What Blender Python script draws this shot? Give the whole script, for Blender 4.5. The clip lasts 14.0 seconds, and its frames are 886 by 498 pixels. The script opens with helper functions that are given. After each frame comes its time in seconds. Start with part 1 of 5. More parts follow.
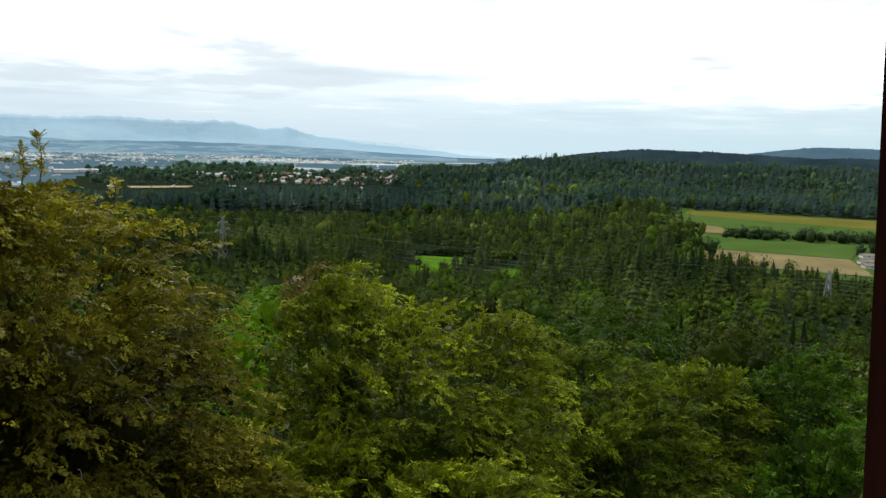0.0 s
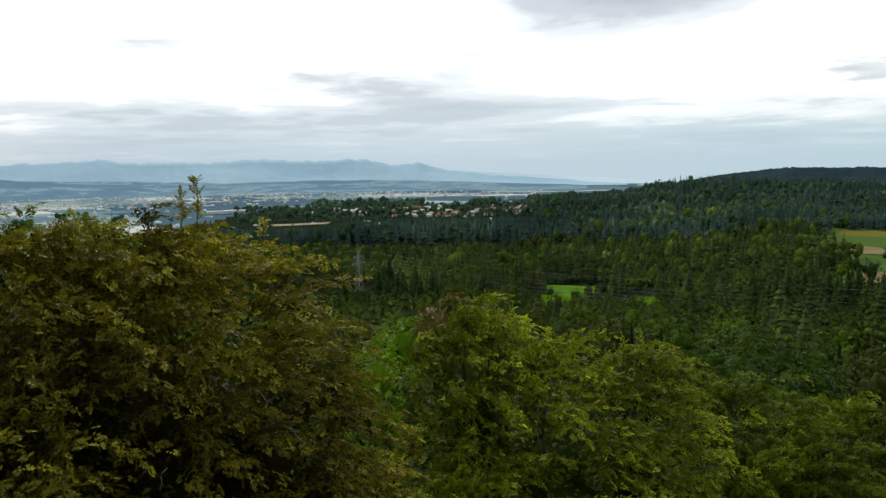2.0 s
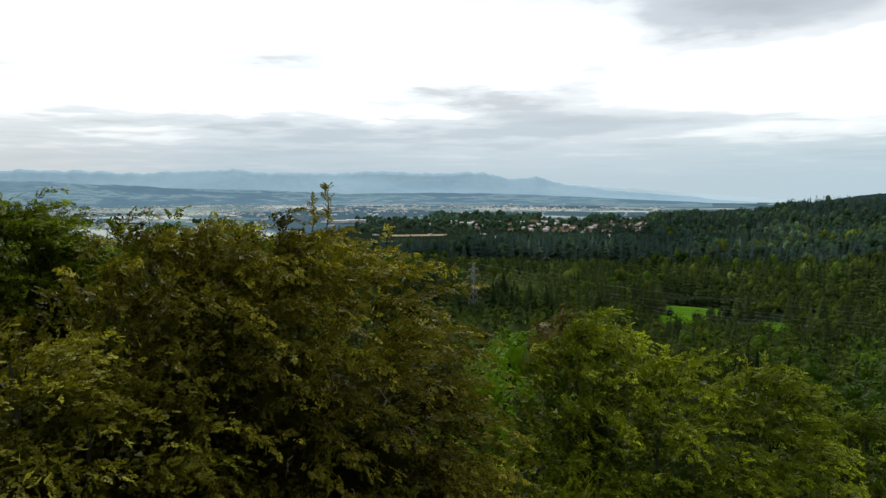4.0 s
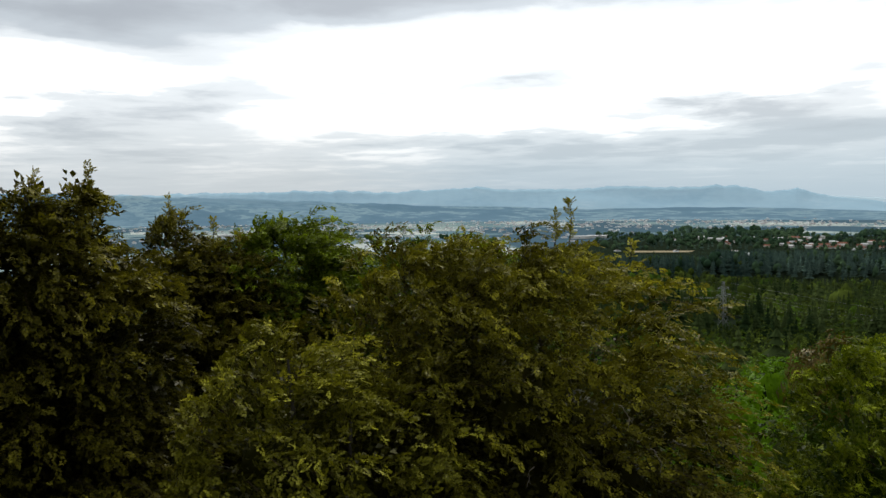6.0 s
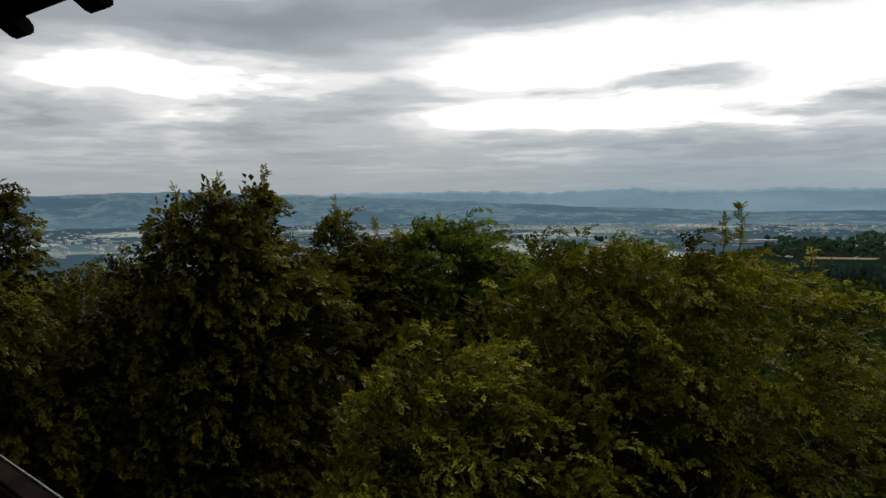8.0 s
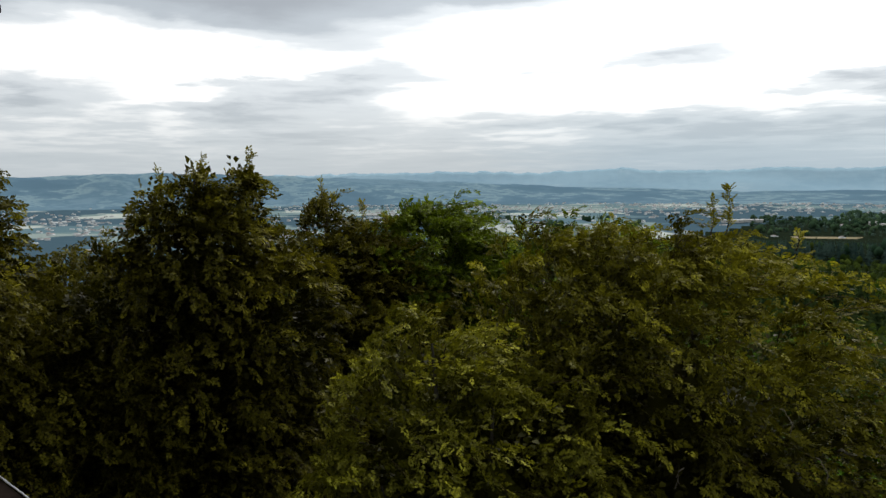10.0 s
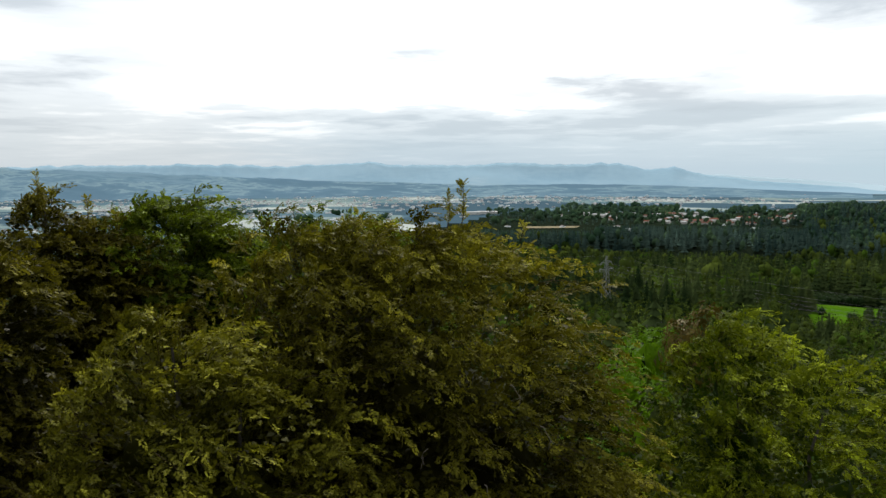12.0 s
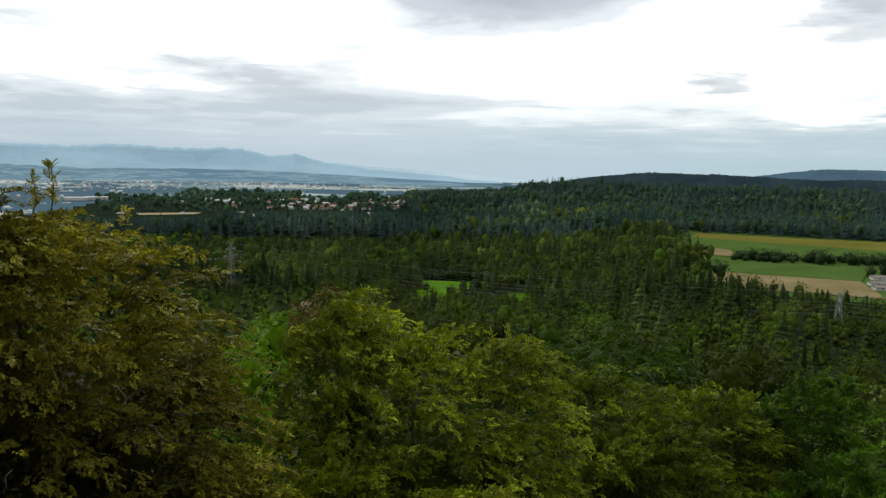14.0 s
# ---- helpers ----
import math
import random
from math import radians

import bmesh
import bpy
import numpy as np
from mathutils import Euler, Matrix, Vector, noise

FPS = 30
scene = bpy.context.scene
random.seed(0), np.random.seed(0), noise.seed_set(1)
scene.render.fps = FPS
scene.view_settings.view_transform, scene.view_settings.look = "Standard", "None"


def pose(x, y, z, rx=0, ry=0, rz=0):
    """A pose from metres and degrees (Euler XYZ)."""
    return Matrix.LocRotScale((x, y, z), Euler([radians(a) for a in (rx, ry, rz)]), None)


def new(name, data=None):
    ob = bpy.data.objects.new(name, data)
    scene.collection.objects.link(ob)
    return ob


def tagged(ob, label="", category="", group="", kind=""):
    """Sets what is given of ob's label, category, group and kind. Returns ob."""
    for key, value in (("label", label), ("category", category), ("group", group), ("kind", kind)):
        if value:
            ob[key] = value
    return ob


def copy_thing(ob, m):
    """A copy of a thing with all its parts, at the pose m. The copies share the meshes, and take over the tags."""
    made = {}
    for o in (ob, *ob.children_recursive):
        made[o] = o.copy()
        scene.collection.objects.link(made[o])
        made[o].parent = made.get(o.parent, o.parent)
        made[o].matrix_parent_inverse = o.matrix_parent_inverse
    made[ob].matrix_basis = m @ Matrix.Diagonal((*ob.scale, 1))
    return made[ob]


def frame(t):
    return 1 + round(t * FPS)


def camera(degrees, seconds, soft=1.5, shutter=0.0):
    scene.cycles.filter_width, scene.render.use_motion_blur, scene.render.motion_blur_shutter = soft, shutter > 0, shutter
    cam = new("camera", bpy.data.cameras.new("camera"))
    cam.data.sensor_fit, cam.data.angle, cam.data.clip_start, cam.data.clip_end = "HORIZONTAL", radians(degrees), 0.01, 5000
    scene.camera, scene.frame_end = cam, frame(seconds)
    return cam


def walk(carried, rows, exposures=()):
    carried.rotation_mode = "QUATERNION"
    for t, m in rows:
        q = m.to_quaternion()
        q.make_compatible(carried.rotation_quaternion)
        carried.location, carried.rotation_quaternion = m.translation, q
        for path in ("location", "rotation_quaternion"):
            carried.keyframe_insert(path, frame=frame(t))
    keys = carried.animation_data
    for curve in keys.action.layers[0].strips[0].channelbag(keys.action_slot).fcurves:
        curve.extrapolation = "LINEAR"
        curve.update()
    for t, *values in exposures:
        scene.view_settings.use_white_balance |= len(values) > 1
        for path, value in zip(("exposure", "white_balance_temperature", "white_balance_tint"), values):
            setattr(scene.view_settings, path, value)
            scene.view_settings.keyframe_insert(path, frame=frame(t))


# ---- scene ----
cam = camera(61.44, 14.0, soft=1.45)
PATH = [
    (0.0, pose(-0.000, 0.000, 30.000, 81.70, -1.66, 0.24)),
    (0.5, pose(-0.028, 0.130, 30.003, 82.49, -0.84, 8.42)),
    (1.0, pose(-0.032, 0.167, 29.993, 83.39, -0.38, 11.46)),
    (1.5, pose(-0.055, 0.180, 29.991, 83.83, -0.20, 10.62)),
    (2.0, pose(-0.103, 0.121, 29.995, 83.96, 0.98, 9.99)),
    (4.5, pose(-0.089, -0.204, 29.944, 85.75, -0.04, 22.88)),
    (5.0, pose(-0.101, -0.236, 29.948, 86.51, 0.46, 27.48)),
    (5.5, pose(-0.115, -0.105, 29.939, 86.64, 0.70, 33.02)),
    (6.0, pose(-0.109, -0.209, 29.927, 86.37, 0.73, 37.24)),
    (6.5, pose(-0.140, -0.187, 29.975, 86.28, 0.43, 40.85)),
    (7.0, pose(-0.148, -0.180, 29.979, 86.56, 0.45, 45.75)),
    (7.5, pose(-0.175, -0.197, 29.976, 86.80, 0.24, 48.91)),
    (10.0, pose(-0.260, -0.139, 30.003, 85.02, 0.48, 48.09)),
    (10.5, pose(-0.265, -0.096, 30.007, 84.92, 0.40, 43.25)),
    (11.0, pose(-0.259, -0.090, 30.011, 84.70, 0.24, 38.36)),
    (11.5, pose(-0.223, -0.117, 30.023, 84.55, 0.03, 34.12)),
    (12.0, pose(-0.174, -0.125, 30.027, 84.43, 0.24, 29.02)),
    (12.5, pose(-0.148, -0.114, 30.019, 84.38, 0.40, 23.32)),
    (13.0, pose(-0.121, -0.118, 30.037, 84.27, -0.21, 16.73)),
    (13.5, pose(-0.063, -0.117, 30.022, 83.97, -0.20, 9.54)),
    (14.0, pose(-0.017, -0.003, 30.011, 83.58, -1.18, 0.76)),
]
EXPOSURES = [(0.0, 0.32), (0.5, 0.22), (1.0, 0.0), (3.5, 0.0), (4.5, -0.12), (6.0, -0.1), (6.6, 0.0), (7.1, -0.55), (7.7, -0.8), (9.8, -0.45), (10.4, 0.28), (11.0, 0.24), (11.5, 0.12), (12.5, 0.0), (14.0, -0.06)]
walk(cam, PATH, EXPOSURES)

# ---- light: overcast summer afternoon ----
SUN_EL, SUN_AZ = 48.0, 30.0      # degrees; azimuth to the left of +y
world = bpy.data.worlds.new("overcast_sky")
scene.world = world
world.use_nodes = True


def link(tree, a, b):
    tree.links.new(a, b)


def add(tree, kind, **values):
    n = tree.nodes.new(kind)
    for k, v in values.items():
        n.inputs[k.replace("_", " ")].default_value = v
    return n


def maths(tree, op, a, b=None, clamp=False):
    n = tree.nodes.new("ShaderNodeMath")
    n.operation, n.use_clamp = op, clamp
    for i, v in enumerate((a, b)):
        if v is None:
            continue
        if isinstance(v, (int, float)):
            n.inputs[i].default_value = v
        else:
            link(tree, v, n.inputs[i])
    return n.outputs[0]


def ramp(tree, fac, stops, smooth=True):
    n = tree.nodes.new("ShaderNodeValToRGB")
    n.color_ramp.interpolation = "EASE" if smooth else "LINEAR"
    while len(n.color_ramp.elements) < len(stops):
        n.color_ramp.elements.new(0.5)
    for e, (p, c) in zip(n.color_ramp.elements, stops):
        e.position, e.color = p, (*c, 1) if len(c) == 3 else c
    link(tree, fac, n.inputs[0])
    return n.outputs[0]


def mixed(tree, fac, a, b, how="MIX"):
    n = tree.nodes.new("ShaderNodeMix")
    n.data_type, n.blend_type = "RGBA", how
    for i, v in ((0, fac), (6, a), (7, b)):
        if isinstance(v, (int, float)):
            n.inputs[i].default_value = v
        elif isinstance(v, tuple):
            n.inputs[i].default_value = (*v, 1)
        else:
            link(tree, v, n.inputs[i])
    return n.outputs[2]


def combine(tree, x, y, z):
    n = tree.nodes.new("ShaderNodeCombineXYZ")
    for i, v in enumerate((x, y, z)):
        if isinstance(v, (int, float)):
            n.inputs[i].default_value = v
        else:
            link(tree, v, n.inputs[i])
    return n.outputs[0]


CLOUDS = [(32, 16.2, 17, 2.3, -0.33), (55, 8.0, 14, 2.2, -0.07), (31.5, 9.0, 5.2, 0.8, -0.32), (16.0, 6.7, 9.5, 0.85, -0.34), (9, 5.3, 9, 0.8, -0.14),
    (-1.5, 12.2, 9.5, 2.4, -0.36), (39, 10.4, 11, 2.1, 0.2), (50, 7.8, 6, 0.9, -0.1), (38, 8.6, 5, 0.9, -0.12), (27.5, 2.6, 32, 1.5, -0.06), (62.4, 12.9, 12, 1.8, -0.36), (76.5, 6.3, 4, 1.3, -0.14),
    (62.8, 5.1, 6.5, 1.1, -0.15), (59, 7.0, 9, 1.1, -0.2), (55, 9.3, 7, 1.2, -0.06), (47, 14.6, 9, 1.2, -0.2), (28, 8.2, 3, 0.8, -0.06), (14.5, 3.9, 16, 1.0, -0.14), (-19.3, 6.4, 2.9, 0.8, -0.34),
    (-27, 10.6, 4, 1.6, -0.27), (-25.7, 3.9, 2.9, 0.8, 0.2), (-13.4, 1.6, 8, 1.4, -0.08), (-20.6, 8.3, 6, 2.6, 0.1), (20, 11.2, 9, 2.2, 0.2),
    (30, 6.8, 14, 1.1, 0.12), (-10, 6, 9, 1.5, 0.06), (48, 6.6, 7, 1.0, 0.1), (68, 8.8, 8, 1.3, 0.12), (88, 12, 10, 4, -0.2), (-45, 9, 10, 3, -0.15)]


def build_sky():
    tr = world.node_tree
    tr.nodes.clear()
    out = tr.nodes.new("ShaderNodeOutputWorld")
    bg = tr.nodes.new("ShaderNodeBackground")
    link(tr, bg.outputs[0], out.inputs[0])
    sky = tr.nodes.new("ShaderNodeTexSky")
    sky.sky_type, sky.sun_disc = "NISHITA", False
    sky.sun_elevation, sky.sun_rotation = radians(SUN_EL), radians(-SUN_AZ)
    sky.dust_density = 3.0
    blue = mixed(tr, 1.0, sky.outputs[0], (0.1, 0.1, 0.1), "MULTIPLY")
    co = tr.nodes.new("ShaderNodeTexCoord")
    sep = tr.nodes.new("ShaderNodeSeparateXYZ")
    link(tr, co.outputs["Generated"], sep.inputs[0])
    x, y, z = sep.outputs
    up = maths(tr, "MAXIMUM", z, 0.0)
    # cloud deck: the direction carried up to a flat layer
    inv = maths(tr, "DIVIDE", 1.0, maths(tr, "ADD", up, 0.055))
    deck = combine(tr, maths(tr, "MULTIPLY", x, inv), maths(tr, "MULTIPLY", y, inv), SKY_SEED)
    n1 = add(tr, "ShaderNodeTexNoise", Scale=0.52, Detail=6.0, Roughness=0.52, Distortion=0.35)
    link(tr, deck, n1.inputs["Vector"])
    n2 = add(tr, "ShaderNodeTexNoise", Scale=1.7, Detail=5.0, Roughness=0.55, Distortion=0.2)
    link(tr, deck, n2.inputs["Vector"])
    # long streaks low over the horizon
    low = combine(tr, maths(tr, "MULTIPLY", x, 2.2), maths(tr, "MULTIPLY", y, 2.2), maths(tr, "MULTIPLY", z, 26.0))
    n3 = add(tr, "ShaderNodeTexNoise", Scale=1.0, Detail=5.0, Roughness=0.55, Distortion=0.5)
    link(tr, low, n3.inputs["Vector"])
    cloud = maths(tr, "ADD", maths(tr, "MULTIPLY", n1.outputs[0], 0.42), maths(tr, "MULTIPLY", n2.outputs[0], 0.28))
    cloud = maths(tr, "ADD", cloud, maths(tr, "ADD", 0.12, maths(tr, "MULTIPLY", n3.outputs[0], 0.24)))
    # thinner, brighter cloud in the height band over the hills; thicker overhead
    thin = ramp(tr, up, [(0.0, (0.5,) * 3), (0.045, (0.55,) * 3), (0.08, (0.58,) * 3), (0.12, (0.86,) * 3), (0.2, (0.74,) * 3),
                         (0.25, (0.6,) * 3), (0.32, (0.5,) * 3), (0.6, (0.5,) * 3)])
    cloud = maths(tr, "ADD", cloud, maths(tr, "MULTIPLY", maths(tr, "SUBTRACT", thin, 0.5), 0.42))
    # the larger masses of cloud: azimuth, elevation, half widths in degrees, thickness
    az = maths(tr, "MULTIPLY", maths(tr, "ARCTAN2", maths(tr, "MULTIPLY", x, -1.0), y), 57.2958)
    el = maths(tr, "MULTIPLY", maths(tr, "ARCSINE", z), 57.2958)
    sp1, sp2 = tr.nodes.new("ShaderNodeSeparateColor"), tr.nodes.new("ShaderNodeSeparateColor")
    link(tr, n2.outputs["Color"], sp1.inputs[0])
    link(tr, n1.outputs["Color"], sp2.inputs[0])
    az = maths(tr, "ADD", az, maths(tr, "ADD", maths(tr, "MULTIPLY", maths(tr, "SUBTRACT", sp1.outputs[0], 0.5), 9.0), maths(tr, "MULTIPLY", maths(tr, "SUBTRACT", sp2.outputs[1], 0.5), 9.0)))
    el = maths(tr, "ADD", el, maths(tr, "MULTIPLY", maths(tr, "SUBTRACT", sp1.outputs[1], 0.5), 3.0))
    for a, e, wa, we, s in CLOUDS:
        da = maths(tr, "MULTIPLY", maths(tr, "SUBTRACT", az, a), 1 / wa)
        de = maths(tr, "MULTIPLY", maths(tr, "SUBTRACT", el, e), 1 / we)
        q = maths(tr, "ADD", maths(tr, "MULTIPLY", da, da), maths(tr, "MULTIPLY", de, de))
        g = maths(tr, "POWER", 2.718, maths(tr, "MULTIPLY", q, -0.8))
        cloud = maths(tr, "ADD", cloud, maths(tr, "MULTIPLY", g, s * 0.9))
    grey = ramp(tr, cloud, [(0.26, (0.32, 0.35, 0.385)), (0.44, (0.435, 0.478, 0.518)), (0.56, (0.65, 0.69, 0.72)), (0.66, (1.05, 1.05, 1.04)), (0.72, (1.6, 1.6, 1.58)), (0.84, (2.5, 2.5, 2.46))])
    # the veiled sun brightens the cloud around it
    sun = Vector((-math.sin(radians(SUN_AZ)) * math.cos(radians(SUN_EL)), math.cos(radians(SUN_AZ)) * math.cos(radians(SUN_EL)), math.sin(radians(SUN_EL))))
    dot = tr.nodes.new("ShaderNodeVectorMath")
    dot.operation = "DOT_PRODUCT"
    link(tr, co.outputs["Generated"], dot.inputs[0])
    dot.inputs[1].default_value = sun
    glow = maths(tr, "POWER", maths(tr, "MAXIMUM", dot.outputs["Value"], 0.0), 4.0)
    # sky dimmed away from the sun, out of view, to darken near foliage
    away = ramp(tr, maths(tr, "ADD", maths(tr, "MULTIPLY", dot.outputs["Value"], 0.5), 0.5), [(0.25, (0.35,) * 3), (0.66, (1.1,) * 3)])
    gain = maths(tr, "ADD", away, maths(tr, "MULTIPLY", glow, 0.8))
    whole = mixed(tr, 1.0, grey, combine(tr, gain, gain, gain), "MULTIPLY")
    # haze low down
    haze = ramp(tr, up, [(0.0, (1.3,) * 3), (0.03, (1.1,) * 3), (0.07, (0.6,) * 3), (0.115, (0.0,) * 3)])
    turn = maths(tr, "ADD", 0.5, maths(tr, "MULTIPLY", az, 0.01))
    veil = ramp(tr, turn, [(0.2, (0.46, 0.60, 0.66)), (0.4, (0.48, 0.615, 0.69)), (0.6, (0.49, 0.605, 0.685)), (0.8, (0.44, 0.555, 0.64)), (1.0, (0.56, 0.62, 0.66))])
    whole = mixed(tr, maths(tr, "MULTIPLY", haze, 0.8), whole, veil)
    whole = mixed(tr, 0.93, blue, whole)
    below = maths(tr, "GREATER_THAN", z, -0.02)
    whole = mixed(tr, below, (0.08, 0.09, 0.07), whole)
    link(tr, whole, bg.inputs["Color"])
    bg.inputs["Strength"].default_value = SKY_STRENGTH


SKY_SEED, SKY_STRENGTH = 3.7, 1.12
build_sky()
sun_data = bpy.data.lights.new("sun", "SUN")
sun_data.energy, sun_data.angle, sun_data.color = 1.7, radians(10), (1.0, 0.95, 0.86)
sun_ob = new("sun", sun_data)
sun_ob.matrix_world = pose(0, 0, 80, 90 - SUN_EL, 0, SUN_AZ + 180)

# ---- materials ----


def material(name):
    m = bpy.data.materials.new(name)
    m.use_nodes = True
    tr = m.node_tree
    return m, tr, tr.nodes["Principled BSDF"], tr.nodes["Material Output"]


def noise_node(tr, scale, detail=4.0, rough=0.55, vector=None):
    n = add(tr, "ShaderNodeTexNoise", Scale=scale, Detail=detail, Roughness=rough)
    if vector is None:
        vector = tr.nodes.new("ShaderNodeTexCoord").outputs["Object"]
    link(tr, vector, n.inputs["Vector"])
    return n.outputs[0]


def world_place(tr):
    return tr.nodes.new("ShaderNodeNewGeometry").outputs["Position"]


def leaf_material(name, dark, light, patch=0.35, through_light=0.34, spread=0.15, sheen=0.07, rough=0.4, grain=0.26):
    m, tr, bsdf, out = material(name)
    geo = tr.nodes.new("ShaderNodeNewGeometry")
    info = tr.nodes.new("ShaderNodeObjectInfo")
    big = noise_node(tr, patch, 2.0, 0.5, geo.outputs["Position"])
    f = maths(tr, "ADD", maths(tr, "MULTIPLY", geo.outputs["Random Per Island"], grain), maths(tr, "MULTIPLY", maths(tr, "SUBTRACT", big, 0.4 - (0.72 - grain) * 0.55), 0.9))
    f = maths(tr, "ADD", f, maths(tr, "MULTIPLY", maths(tr, "SUBTRACT", info.outputs["Random"], 0.5), 0.35 * spread))
    # tone per tree or spray; in beech crowns it also carries painted shade
    tone = tr.nodes.new("ShaderNodeAttribute")
    tone.attribute_name = "tree_tone"
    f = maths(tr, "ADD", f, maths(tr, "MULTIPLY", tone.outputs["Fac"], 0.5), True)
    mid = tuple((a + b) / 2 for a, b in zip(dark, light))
    # the top stop puts leaf highlights into the colour
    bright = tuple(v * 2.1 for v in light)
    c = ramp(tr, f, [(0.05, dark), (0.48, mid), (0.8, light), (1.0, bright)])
    link(tr, c, bsdf.inputs["Base Color"])
    bsdf.inputs["Roughness"].default_value = rough
    bsdf.inputs["Specular IOR Level"].default_value = sheen
    bsdf.inputs["Specular Tint"].default_value = (1.0, 0.95, 0.6, 1)
    tl = tr.nodes.new("ShaderNodeBsdfTranslucent")
    warm = mixed(tr, 1.0, c, (1.3, 1.3, 0.6), "MULTIPLY")
    link(tr, warm, tl.inputs["Color"])
    mx = tr.nodes.new("ShaderNodeMixShader")
    mx.inputs[0].default_value = through_light
    link(tr, bsdf.outputs[0], mx.inputs[1])
    link(tr, tl.outputs[0], mx.inputs[2])
    link(tr, mx.outputs[0], out.inputs[0])
    return m


def rough_material(name, stops, scale, fine, rough=0.85, bump=0.0, stretch=(1, 1, 1), placed=True):
    m, tr, bsdf, out = material(name)
    mp = tr.nodes.new("ShaderNodeMapping")
    mp.inputs["Scale"].default_value = stretch
    link(tr, world_place(tr) if placed else tr.nodes.new("ShaderNodeTexCoord").outputs["Object"], mp.inputs["Vector"])
    a = noise_node(tr, scale, 4.0, 0.6, mp.outputs[0])
    b = noise_node(tr, fine, 3.0, 0.6, mp.outputs[0])
    f = maths(tr, "ADD", maths(tr, "MULTIPLY", a, 0.7), maths(tr, "MULTIPLY", b, 0.3))
    link(tr, ramp(tr, f, stops), bsdf.inputs["Base Color"])
    bsdf.inputs["Roughness"].default_value = rough
    bsdf.inputs["Specular IOR Level"].default_value = 0.5 if rough < 0.75 else 0.0
    if bump:
        bp = tr.nodes.new("ShaderNodeBump")
        bp.inputs["Strength"].default_value = bump
        link(tr, b, bp.inputs["Height"])
        link(tr, bp.outputs[0], bsdf.inputs["Normal"])
    return m


LEAF_OLIVE = leaf_material("beech_leaf_olive", (0.0158, 0.0156, 0.00093), (0.156, 0.146, 0.014), 0.45)
LEAF_DARK = leaf_material("beech_leaf_dark", (0.0109, 0.0113, 0.00078), (0.121, 0.109, 0.0109), 0.45)
LEAF_GREEN = leaf_material("beech_leaf_green", (0.013, 0.026, 0.001), (0.118, 0.16, 0.009), 0.4)
LEAF_FEATHER = leaf_material("beech_leaf_yellow_green", (0.017, 0.034, 0.001), (0.185, 0.222, 0.012), 0.5)
LEAF_BRIGHT = leaf_material("broadleaf_fresh_green", (0.0102, 0.0272, 0.0017), (0.0467, 0.102, 0.0051), 0.3)
LEAF_TIPPED = leaf_material("beech_leaf_pale_tipped", (0.0192, 0.0202, 0.00106), (0.192, 0.188, 0.0202), 0.45)
VIVID_LEAF = leaf_material("broadleaf_vivid_green", (0.032, 0.08, 0.001), (0.12, 0.23, 0.005), 0.25, 0.25, 0.4, 0.03, grain=0.25)
HEDGE_LEAF = leaf_material("hedge_dark_green", (0.011, 0.026, 0.009), (0.04, 0.068, 0.022), 0.05, 0.15, 1.2, 0.02, grain=0.2)
MID_LEAF = leaf_material("broadleaf_crown_green", (0.00713, 0.0142, 0.00142), (0.0428, 0.0613, 0.00499), 0.05, 0.2, 2.2, 0.03, grain=0.2)
MID_BRIGHT = leaf_material("broadleaf_crown_fresh", (0.00945, 0.0242, 0.00135), (0.0377, 0.084, 0.00404), 0.05, 0.25, 1.4, 0.03, grain=0.2)
MID_CONIFER = leaf_material("conifer_needles", (0.006, 0.012, 0.004), (0.02, 0.03, 0.009), 0.05, 0.08, 1.2, 0.0, grain=0.2)
BROWN_LEAF = leaf_material("dying_brown_needles", (0.045, 0.034, 0.008), (0.115, 0.084, 0.02), 0.2, 0.15, grain=0.25)
WOOD_LEAF = leaf_material("woodland_green", (0.0164, 0.0303, 0.00629), (0.083, 0.113, 0.0201), 0.012, 0.15, 0.0, 0.0, grain=0.16)
WOOD_FRESH = leaf_material("woodland_fresh_green", (0.0243, 0.0538, 0.00673), (0.0807, 0.14, 0.0161), 0.012, 0.15, 0.0, 0.0, grain=0.16)
WOOD_CONIFER = leaf_material("woodland_conifer_green", (0.0123, 0.0234, 0.00825), (0.0523, 0.0729, 0.022), 0.012, 0.05, 0.0, 0.0, grain=0.16)
# far foliage colours are lifted and blued to carry the valley haze
FAR_CONIFER = leaf_material("hazed_conifer_green", (0.0196, 0.0405, 0.0346), (0.0585, 0.093, 0.0736), 0.008, 0.05, 0.0, 0.0, grain=0.16)
FAR_LEAF = leaf_material("hazed_broadleaf_green", (0.0212, 0.0475, 0.0265), (0.0635, 0.106, 0.0529), 0.008, 0.1, 0.0, 0.0, grain=0.16)
BARK = rough_material("grey_beech_bark", [(0.3, (0.03, 0.027, 0.021)), (0.7, (0.085, 0.078, 0.065))], 1.5, 18.0, 0.85, 0.3)
TWIG = rough_material("pale_twig_bark", [(0.3, (0.022, 0.016, 0.01)), (0.65, (0.055, 0.04, 0.027)), (0.8, (0.12, 0.1, 0.08))], 3.0, 20.0, 0.85)
FLOOR_SOIL = rough_material("forest_floor", [(0.3, (0.008, 0.013, 0.008)), (0.55, (0.014, 0.021, 0.012)), (0.8, (0.024, 0.032, 0.018))], 0.05, 0.9)
OLD_WOOD = rough_material("dark_stained_timber", [(0.25, (0.008, 0.003, 0.002)), (0.55, (0.022, 0.008, 0.005)), (0.8, (0.045, 0.017, 0.011))], 6.0, 60.0, 0.8, 0.35, (6, 6, 0.5))
